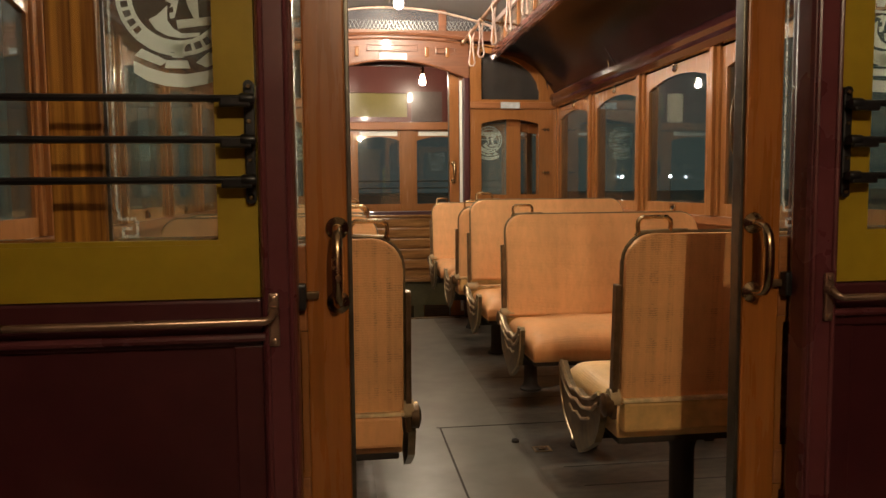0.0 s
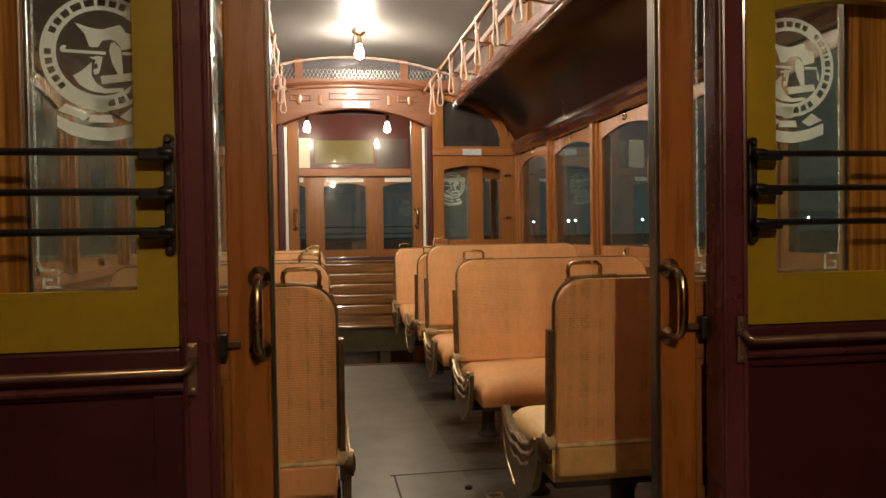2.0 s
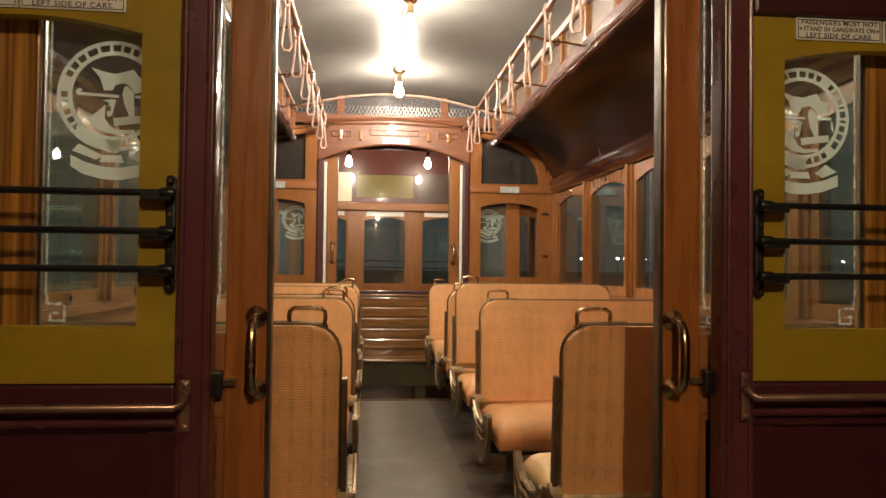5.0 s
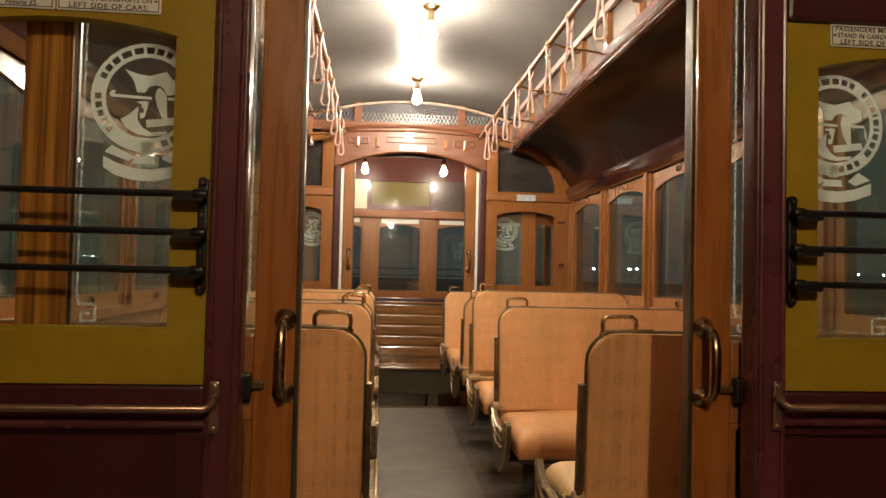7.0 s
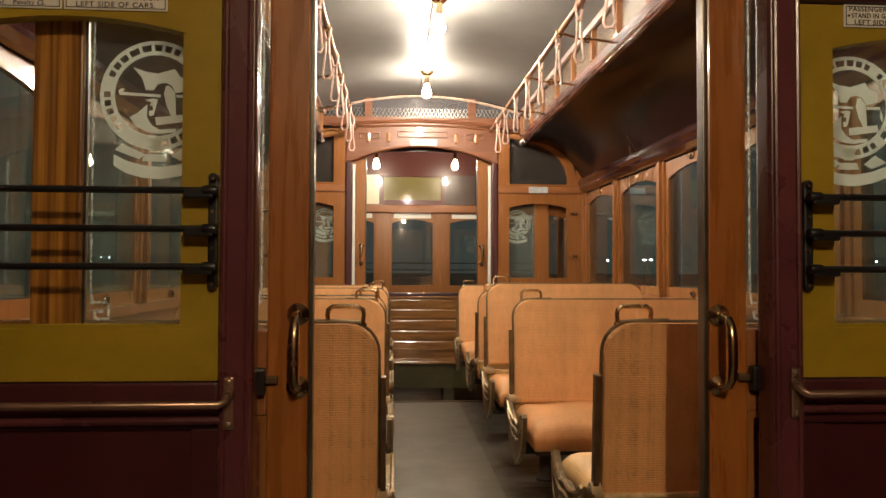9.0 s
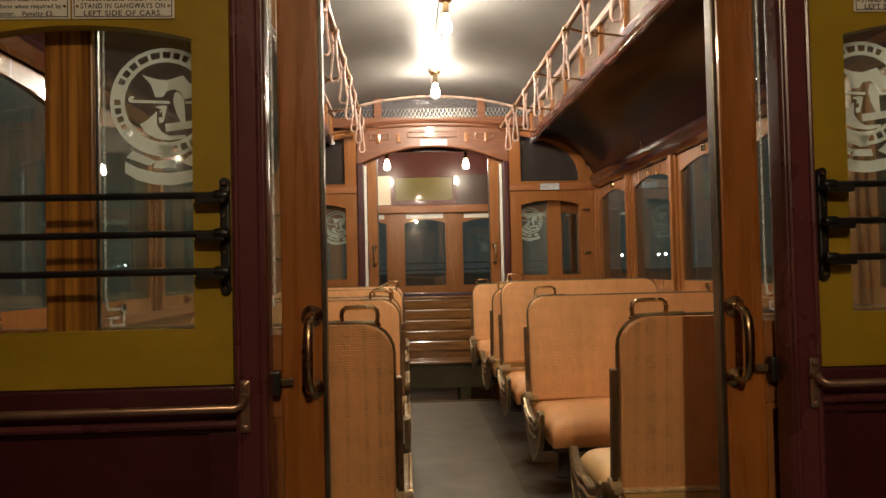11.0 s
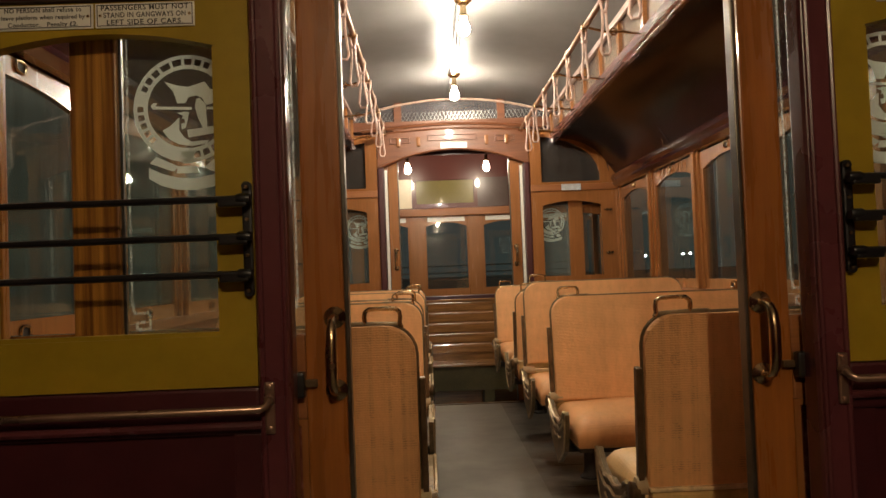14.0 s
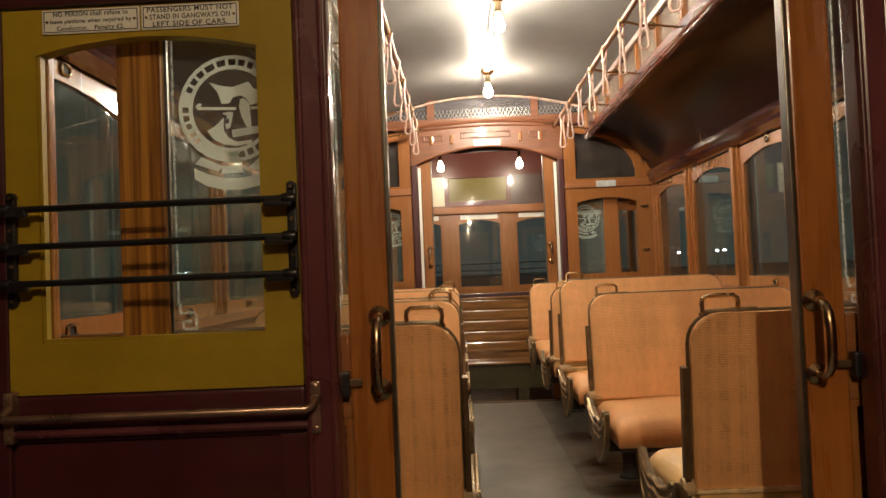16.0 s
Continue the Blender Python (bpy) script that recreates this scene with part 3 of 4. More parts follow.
        part("inner_shelf", boxes((s * 0.607, s * 1.345, Y(0.118), Y(0.165), 1.662, 1.715), bevel=0.006), WOOD_X, root)
        arc = [(0.70, 1.735), (0.70, 2.10), (0.80, 2.085), (0.92, 2.055), (1.03, 2.0), (1.10, 1.94), (1.145, 1.87), (1.165, 1.80), (1.165, 1.735)]
        rim = [(0.607, 1.716), (0.607, 2.17), (0.80, 2.155), (0.94, 2.125), (1.07, 2.065), (1.16, 1.99), (1.215, 1.90), (1.24, 1.80), (1.24, 1.716)]
        fr = B()
        for j in range(len(arc) - 1):
            prism(fr, [(s * a, b) for a, b in (arc[j], arc[j + 1], rim[j + 1], rim[j])], "y", Y(0.118), Y(0.152))
        prism(fr, [(s * a, b) for a, b in (arc[-1], arc[0], rim[0], rim[-1])], "y", Y(0.118), Y(0.152))
        part("upper_light_frame", fr, WOOD, root)
        p = part("upper_light", prism(B(), [(s * a, b) for a, b in arc], "y", Y(0.13), Y(0.134)), DARK_PANE, root)
        p.visible_shadow = False
        part("corner_trim", boxes((s * 1.24, s * 1.345, Y(0.118), Y(0.15), 1.716, 2.10)), WOOD, root)
        part("notice_plate", boxes((s * 0.852, s * 1.006, Y(0.165), Y(0.168), 1.664, 1.714)), PLATE, root, "small white notice plate")
        for z in (1.158, 1.499):
            bolt = tube(B(), [(s * 1.188, Y(0.156), z), (s * 1.252, Y(0.156), z)], 0.006, 8)
            lathe(bolt, (s * 1.20, Y(0.156), z), [(0.004, 0), (0.004, d * 0.014), (0.008, d * 0.018), (0.006, d * 0.026)], 10, "y")
            for x in (1.212, 1.238):
                box(bolt, s * (x - 0.006), s * (x + 0.006), Y(0.1515), Y(0.163), z - 0.011, z + 0.011)
            part("barrel_bolt", bolt, BRASS, root, "small brass barrel bolt")
    # arched door head, panelled on the saloon side
    bm = B()
    seg = 16
    pts = [(-0.60 + 1.2 * i / seg, 1.885 + 0.14 * (1 - (2 * i / seg - 1) ** 2)) for i in range(seg + 1)]
    prism(bm, pts + [(x, 2.165 + 0.03 * (1 - (x / 0.6) ** 2)) for x, z in pts[::-1]], "y", Y(0.11), Y(0.15))
    part("arched_head", bm, HEADWOOD, root, "varnished arched door head")
    mould = B()
    for zz, r in ((2.185, 0.014), (2.150, 0.008)):
        tube(mould, [(x, Y(0.155), zz + 0.045 * (1 - (x / 0.72) ** 2)) for x in [-0.72 + 1.44 * i / 20 for i in range(21)]], r, 8)
    tube(mould, [(x, Y(0.15), z + 0.006) for x, z in pts], 0.009, 8)
    part("head_moulding", mould, HEADWOOD, root, smooth=True)
    for x0, x1 in ((-0.50, -0.34), (-0.20, 0.20), (0.34, 0.50)):
        q = B()
        for a, b, c, e in ((x0, x1, 2.085, 2.097), (x0, x1, 2.127, 2.139), (x0, x0 + 0.012, 2.097, 2.127), (x1 - 0.012, x1, 2.097, 2.127)):
            lift = 0.035 * (1 - ((x0 + x1) / 2 / 0.6) ** 2) - 0.022
            box(q, a, b, Y(0.15), Y(0.162), c + lift, e + lift, bevel=0.003)
        part("head_panel_bead", q, HEADWOOD, root)
    for x in (-0.27, 0.27, -0.43, 0.43):
        part("corbel", boxes((x - 0.016, x + 0.016, Y(0.15), Y(0.175), 2.055, 2.13), bevel=0.008), WOOD, root)
    part("head_plate", boxes((-0.095, 0.115, Y(0.152), Y(0.156), 2.030, 2.082)), PLATE, root, "small white plate")
    # ventilator light over the door head
    bm = B()
    box(bm, -0.80, 0.80, Y(0.112), Y(0.15), 2.19, 2.262)
    for x in (-0.43, 0.395):
        box(bm, x - 0.03, x + 0.03, Y(0.112), Y(0.152), 2.262, 2.45)
    part("ventilator_frame", bm, HEADWOOD, root)
    p = part("ventilator_pane", boxes((-0.80, 0.80, Y(0.124), Y(0.128), 2.262, 2.44)), HEAD_GLASS, root)
    mesh = B()
    for j in range(52):
        x = -0.78 + j * 0.03
        for w in (-1, 1):
            tube(mesh, [(x, Y(0.14), 2.262), (x + w * 0.04, Y(0.14), 2.335)], 0.0016, 4)
    part("wire_guard", mesh, STEEL, root, "bright lattice wire guard")
    arch = [(x, Y(0.15), (2.43 - 0.135 * (x / 0.8) ** 2)) for x in [-0.78 + 1.56 * i / 20 for i in range(21)]]
    part("ceiling_cove", tube(B(), arch, 0.010, 8), STRAP, root, smooth=True)
    part("closing_board", boxes((-0.60, 0.60, Y(0.03), Y(0.045), 2.0, 2.46)), MAROON, root)
    return root


bulkhead(NEAR, 1, "near")
bulkhead(FAR, -1, "far", True)
bulkhead(-3.9, -1, "opposite")


def sliding_door(y_outer, d, s, nm, handle_out, handle_in, slid=0.0, stile=(0.804, 0.893), seal=(0.680, 1.374, 0.104)):
    """One leaf of a bulkhead door, half slid into its pocket. s: side it slides to."""
    def Y(v):
        return y_outer + d * v
    door = thing(nm, "varnished sliding tram door, half open, with etched glass", "door", "bulkhead doors", "structure")
    v0, v1 = 0.062, 0.100
    part("meeting_stile", boxes((s * 0.386, s * 0.462, Y(v0), Y(v1), 0.01, 1.98), bevel=0.004), GOLDEN if d > 0 else WOOD, door)
    part("edge_strip", boxes((s * 0.378, s * 0.386, Y(v0 + 0.004), Y(v1 - 0.004), 0.01, 1.98), bevel=0.002), EDGE, door, "dull metal edge strip")
    part("back_stile", boxes((s * stile[0], s * stile[1], Y(v0), Y(v1), 0.01, 1.98), bevel=0.004), PINE if d > 0 else WOOD, door, "straight-grained back stile")
    part("lock_rail", boxes((s * 0.462, s * stile[0], Y(v0), Y(v1), 0.775, 0.935), bevel=0.004), WOOD_X, door)
    part("middle_rail", boxes((s * 0.462, s * stile[0], Y(v0), Y(v1), 0.43, 0.50), bevel=0.004), WOOD_X, door)
    part("bottom_rail", boxes((s * 0.462, s * stile[0], Y(v0), Y(v1), 0.01, 0.16), bevel=0.004), WOOD_X, door)
    part("top_rail", boxes((s * 0.462, s * stile[0], Y(v0), Y(v1), 1.84, 1.98), bevel=0.004), WOOD_X, door)
    part("door_panel", boxes((s * 0.458, s * (stile[0] + 0.004), Y(v0 + 0.014), Y(v1 - 0.014), 0.498, 0.777)), RED_GLOSS, door, "dark red-brown panel")
    part("door_panel", boxes((s * 0.458, s * (stile[0] + 0.004), Y(v0 + 0.014), Y(v1 - 0.014), 0.158, 0.432)), RED_GLOSS, door, "dark red-brown panel")
    q = B()
    for z0, z1 in ((0.50, 0.775), (0.16, 0.43)):
        for v in (v0 + 0.005, v1 - 0.005):
            box(q, s * 0.462, s * 0.474, Y(v - 0.004), Y(v + 0.004), z0, z1)
            box(q, s * (stile[0] - 0.012), s * stile[0], Y(v - 0.004), Y(v + 0.004), z0, z1)
            box(q, s * 0.474, s * (stile[0] - 0.012), Y(v - 0.004), Y(v + 0.004), z1 - 0.012, z1)
            box(q, s * 0.474, s * (stile[0] - 0.012), Y(v - 0.004), Y(v + 0.004), z0, z0 + 0.012)
    part("panel_bead", q, WOOD, door)
    part("glazing_strip", boxes((s * (stile[0] - 0.006), s * (stile[0] - 0.001), Y(v0 + 0.008), Y(v0 + 0.014), 0.937, 1.838)), EDGE, door, "dull metal glazing strip")
    g = Y(0.080)
    pane = part("door_pane", boxes((s * 0.460, s * (stile[0] + 0.002), g - 0.0025, g + 0.0025, 0.93, 1.845)), HAZE, door)
    pane.visible_shadow = False
    # etched border with a stepped key at each corner
    e = B()
    y0, y1 = sorted((Y(0.0770), Y(0.0774)))
    for xa in (0.476, stile[0] - 0.014):
        hw = 0.0020
        box(e, s * (xa - hw), s * (xa + hw), y0, y1, 1.0, 1.78)
    for xa, w in ((0.470, 1), (stile[0] - 0.008, -1)):
        for dx, dz, lx, lz in ((0.012, 0.952, 0.030, 0.005), (0.012, 0.957, 0.005, 0.014), (0.017, 0.966, 0.014, 0.005), (0.037, 0.957, 0.005, 0.026), (0.006, 0.983, 0.031, 0.005), (0.006, 0.988, 0.005, 0.016)):
            box(e, s * (xa + w * dx), s * (xa + w * (dx + lx)), y0, y1, dz, dz + lz)
    part("etched_border", e, ETCH_FAINT, pane, "white etched line with stepped corner keys")
    # etched roundel: ring broken by bar-shaped gaps, scrolls and a ribbon below
    cx, cz, R = seal
    ring = B()

    def sector(r0, r1, a0, a1):
        n = max(1, int((a1 - a0) / 12))
        A = [math.radians(a0 + (a1 - a0) * j / n) for j in range(n + 1)]
        poly = [(s * cx + r1 * math.cos(a), cz + r1 * math.sin(a)) for a in A] + [(s * cx + r0 * math.cos(a), cz + r0 * math.sin(a)) for a in A[::-1]]
        prism(ring, poly, "y", y0, y1)
    for j in range(30):
        sector(R * 0.74, R * 0.80, j * 12, j * 12 + 12)
        sector(R * 0.95, R, j * 12, j * 12 + 12)
    # plain bars of letter size are left clear in the ring, in three words
    a = -104.0
    for start, widths in ((-84, (8, 8, 7)), (-42, (10, 8, 8, 4, 8, 3, 7, 8, 6)), (62, (7, 8, 9, 11, 12, 9, 8, 7)), (176, (7, 7, 7, 7, 6))):
        sector(R * 0.80, R * 0.95, a, start)
        a = start
        for w in widths:
            sector(R * 0.80, R * 0.812, a, a + w)
            sector(R * 0.93, R * 0.95, a, a + w)
            sector(R * 0.80, R * 0.95, a + w, a + w + 3.5)
            a += w + 3.5
    sector(R * 0.80, R * 0.95, a, 256)
    part("etched_ring", ring, ETCH, pane, "white etched roundel ring")

    def shape(nm2, pts):
        part(nm2, prism(B(), [(s * cx + x * R, cz + z * R) for x, z in pts], "y", y0, y1), ETCH, pane)
    shape("etched_wing", [(-0.42, 0.51), (-0.19, 0.43), (0.02, 0.40), (0.32, 0.49), (0.42, 0.35), (0.56, 0.32), (0.56, 0.11), (0.35, 0.05), (0.26, 0.19), (0.16, 0.24), (0.02, 0.21), (-0.05, 0.10), (-0.19, 0.10), (-0.26, 0.32)])
    shape("etched_staff", [(-0.68, 0.06), (-0.63, 0.12), (-0.56, 0.11), (-0.60, 0.06), (-0.54, 0.05), (0.07, 0.02), (0.07, -0.03), (-0.56, 0.0), (-0.64, 0.0)])
    shape("etched_staff", [(0.35, 0.02), (0.62, 0.02), (0.62, -0.03), (0.35, -0.03)])
    shape("etched_leaf", [(0.16, 0.17), (0.22, 0.19), (0.33, 0.07), (0.35, -0.40), (0.26, -0.35), (0.18, -0.18), (0.13, 0.03)])
    shape("etched_crook", [(-0.09, -0.05), (0.02, -0.07), (-0.01, -0.22), (-0.05, -0.36), (-0.12, -0.38), (-0.13, -0.28), (-0.06, -0.27), (-0.07, -0.16)])
    shape("etched_horn", [(-0.16, -0.16), (-0.33, -0.32), (-0.47, -0.40), (-0.36, -0.56), (-0.18, -0.66), (0.06, -0.70), (0.34, -0.66), (0.36, -0.60), (0.06, -0.62), (-0.08, -0.54), (-0.17, -0.40)])
    shape("etched_scroll", [(-0.20, -0.08), (-0.06, -0.06), (-0.02, -0.14), (-0.12, -0.20), (-0.09, -0.13)])
    shape("etched_band", [(-0.02, -0.40), (0.56, -0.33), (0.58, -0.46), (0.0, -0.54)])
    shape("etched_crescent", [(0.62, -0.02), (0.67, -0.16), (0.66, -0.28), (0.62, -0.18)])
    shape("etched_stem", [(-0.16, -0.80), (0.14, -0.80), (0.05, -0.92), (0.08, -1.02), (-0.12, -1.02), (-0.06, -0.92)])
    shape("etched_foot", [(-0.20, -1.07), (0.14, -1.07), (0.18, -1.20), (-0.24, -1.20)])
    shape("etched_ribbon_end", [(-0.72, -1.00), (-0.60, -0.88), (-0.18, -1.08), (-0.30, -1.16)])
    shape("etched_ribbon_end", [(0.28, -1.10), (0.50, -0.92), (0.74, -1.06), (0.44, -1.18)])
    shape("etched_ribbon", [(-0.74, -1.08), (-0.50, -1.20), (-0.20, -1.28), (0.10, -1.30), (0.44, -1.24), (0.76, -1.12), (0.76, -1.34), (0.44, -1.46), (0.10, -1.52), (-0.22, -1.50), (-0.52, -1.42), (-0.74, -1.28)])

    def grip(v, w, zc, xg=0.405, h=0.068):
        """A bowed brass pull on two rosettes; w: the way it stands out."""
        x = s * xg
        y = Y(v)
        hd = part("door_handle", tube(B(), [(x, y + w * t, zc + z) for t, z in ((0.004, h), (0.028, h * 1.0), (0.044, h * 0.92), (0.054, h * 0.7), (0.058, h * 0.35), (0.058, -h * 0.35), (0.054, -h * 0.7), (0.044, -h * 0.92), (0.028, -h), (0.004, -h))], [0.008, 0.0075, 0.008, 0.0095, 0.0105, 0.0105, 0.0095, 0.008, 0.0075, 0.008], 12), BRASS, door, "bowed brass pull handle", True)
        for z in (h, -h):
            part("rosette", lathe(B(), (x, y, zc + z), [(0.021, 0), (0.021, w * 0.003), (0.018, w * 0.006), (0.012, w * 0.010), (0.009, w * 0.013)], 20, "y"), BRASS, hd, smooth=True)
            sc = B()
            for dx, dz in ((0.0, 0.017), (0.015, -0.008), (-0.015, -0.008)):
                lathe(sc, (x + dx, y, zc + z + dz), [(0.003, w * 0.003), (0.003, w * 0.007)], 6, "y")
            part("screw", sc, IRON, hd)
    door.location.x = s * slid
    grip(v0, -d, handle_out)
    grip(v1, d, handle_in, 0.416)
    la = boxes((s * 0.462, s * 0.490, Y(0.036), Y(0.06), 0.818, 0.866), bevel=0.005)
    part("latch", la, BLACK, door, "small black latch keep")
    part("latch_arm", boxes((s * 0.440, s * 0.468, Y(0.050), Y(0.060), 0.836, 0.850), bevel=0.002), IRON, door)


sliding_door(NEAR, 1, -1, "door_1", 0.896, 1.16, seal=(0.675, 1.375, 0.104))
sliding_door(NEAR, 1, 1, "door_2", 0.894, 1.16, stile=(0.815, 0.904), seal=(0.685, 1.377, 0.104))
sliding_door(FAR, -1, -1, "door_3", 0.895, 1.165, 0.065, (0.847, 0.964), (0.709, 1.425, 0.108))
sliding_door(FAR, -1, 1, "door_4", 0.895, 1.165, 0.065, (0.847, 0.964), (0.709, 1.425, 0.108))

# ---- near bulkhead fittings ----
def window_bars(y_outer, d, s):
    g = thing("window_guard", "three black iron bars on end brackets across the window", "window guard", "window guards")
    y = y_outer - d * 0.034
    for z in (1.185, 1.118, 1.052):
        part("bar", tube(B(), [(s * 0.545, y, z), (s * 1.068, y, z)], 0.0062, 8), BLACK, g, smooth=True)
    for x in (0.547, 1.060):
        b = boxes((s * (x - 0.009), s * (x + 0.009), y_outer - d * 0.012, y_outer - d * 0.0005, 1.015, 1.215), bevel=0.004)
        for z in (1.02, 1.21):
            lathe(b, (s * x, y_outer - d * 0.006, z), [(0.009, -0.006), (0.009, 0.006)], 10, "y")
        br = part("bracket", b, BLACK, g)
        for z in (1.185, 1.118, 1.052):
            part("bracket_boss", lathe(B(), (s * x, y, z), [(0.008, -s * 0.012), (0.0095, -s * 0.008), (0.0095, s * 0.008), (0.008, s * 0.012)], 10, "x"), BLACK, br, smooth=True)
            w = -1 if x < 0.8 else 1
            part("bracket_arm", boxes((s * (x - 0.006), s * (x - w * 0.045), y - 0.006, y + 0.006, z - 0.014, z + 0.004), bevel=0.004), BLACK, br)
            part("bracket_web", boxes((s * (x - 0.006), s * (x + 0.006), min(y, y_outer - d * 0.01), max(y, y_outer - d * 0.01), z - 0.008, z + 0.006)), BLACK, br)
        for z in (1.022, 1.085, 1.15, 1.208):
            part("screw", lathe(B(), (s * x, y_outer - d * 0.012, z), [(0.004, 0), (0.003, -d * 0.003)], 8, "y"), IRON, br)


for s in (-1, 1):
    window_bars(NEAR, 1, s)


def grab_rail(s):
    g = thing("grab_rail", "worn brass horizontal grab rail on upright end plates", "grab rail", "grab rails")
    y, z0 = -0.045, 0.815 if s < 0 else 0.826
    part("rail", tube(B(), [(s * 0.514, y + 0.016, z0 + 0.012), (s * 0.517, y + 0.006, z0 + 0.004), (s * 0.526, y, z0), (s * 1.06, y, z0)], 0.0068, 10), BRONZE, g, smooth=True)
    for x in (0.514, 1.066):
        near = x < 0.6
        b = part("end_plate", boxes((s * (x - 0.009), s * (x + 0.009), -0.023, -0.0145 if near else -0.001, z0 - 0.048, z0 + 0.044), bevel=0.004), BRONZE, g)
        for z in (z0 - 0.039, z0 + 0.035):
            part("plate_screw", lathe(B(), (s * x, -0.022, z), [(0.006, 0.0), (0.0055, -0.004), (0.003, -0.005)], 10, "y"), BRONZE, b, smooth=True)
        part("rail_boss", tube(B(), [(s * x, -0.018, z0 + 0.013), (s * x, y + (0.014 if near else 0), z0 + (0.012 if near else 0.002))], [0.011, 0.0085], 10), BRONZE, b, smooth=True)
    # Lifted maroon carries the bright reflected line of the strip.
    part("lower_strip", tube(B(), [(s * 0.530, -0.012, z0 - 0.033), (s * 1.06, -0.012, z0 - 0.033)], 0.0075, 8), MAROON_LIFTED, g, "painted lower strip", True)


grab_rail(-1)
grab_rail(1)


def enamel_sign(x0, x1, z0, z1, y, lines, sizes, label, widths):
    g = thing("notice_sign", label, "sign", "bulkhead notices")
    part("sign_plate", boxes((x0, x1, y - 0.004, y - 0.0005, z0, z1), bevel=0.001), ENAMEL, g)
    e = B()
    for a in ((x0 + 0.003, x1 - 0.003, z1 - 0.0045, z1 - 0.003), (x0 + 0.003, x1 - 0.003, z0 + 0.003, z0 + 0.0045)):
        box(e, a[0], a[1], y - 0.0048, y - 0.0041, a[2], a[3])
    for a in (x0 + 0.003, x1 - 0.0045):
        box(e, a, a + 0.0015, y - 0.0048, y - 0.0041, z0 + 0.0045, z1 - 0.0045)
    part("sign_border", e, INK, g)
    for x in (x0 + 0.009, x1 - 0.009):
        part("sign_screw", lathe(B(), (x, y - 0.004, (z0 + z1) / 2), [(0.003, 0), (0.002, -0.002)], 8, "y"), BRASS, g)
    n = len(lines)
    for j, (t, sz, wd) in enumerate(zip(lines, sizes, widths)):
        z = z1 - (z1 - z0) * (j + 0.5 + (0.12 - 0.12 * j)) / n
        lettering("sign_line", t, sz, g, pose((x0 + x1) / 2, y - 0.0046, z, 90, 0, 0), INK, wd)


PASS = ["PASSENGERS MUST NOT", "STAND IN GANGWAYS ON", "LEFT SIDE OF CARS."]
NOPE = ["NO PERSON shall refuse to", "leave platform when required by", "Conductor.   Penalty \u00a32."]
enamel_sign(-0.812, -0.633, 1.508, 1.553, 0.0, PASS, (0.0130, 0.0130, 0.0128), "white enamel notice in black capitals screwed to the ochre sash", (0.158, 0.148, 0.137))
enamel_sign(-0.996, -0.816, 1.508, 1.553, 0.0, NOPE, (0.0120, 0.0105, 0.0115), "white enamel notice about refusing to leave the platform", (0.138, 0.150, 0.125))
enamel_sign(0.625, 0.802, 1.513, 1.556, 0.0, PASS, (0.0130, 0.0130, 0.0128), "white enamel notice in black capitals screwed to the ochre sash", (0.158, 0.148, 0.137))
enamel_sign(0.806, 0.985, 1.513, 1.556, 0.0, NOPE, (0.0120, 0.0105, 0.0115), "white enamel notice about refusing to leave the platform", (0.138, 0.150, 0.125))

# ---- near platform shell behind the camera ----
structure("wall_platform_back", boxes((-1.36, 1.36, -4.22, -4.17, PLAT, 2.50)), WOOD, "varnished closing wall behind the opposite bulkhead")
# Unseen walls added to close the platform, whose sides are open.
for s, nm in ((1, "wall_closing_right"), (-1, "wall_closing_left")):
    structure(nm, boxes((s * 1.372, s * 1.42, -4.17, 0.0, PLAT, 2.30)), DULL_MAROON, "unseen maroon wall added to close the open platform side")

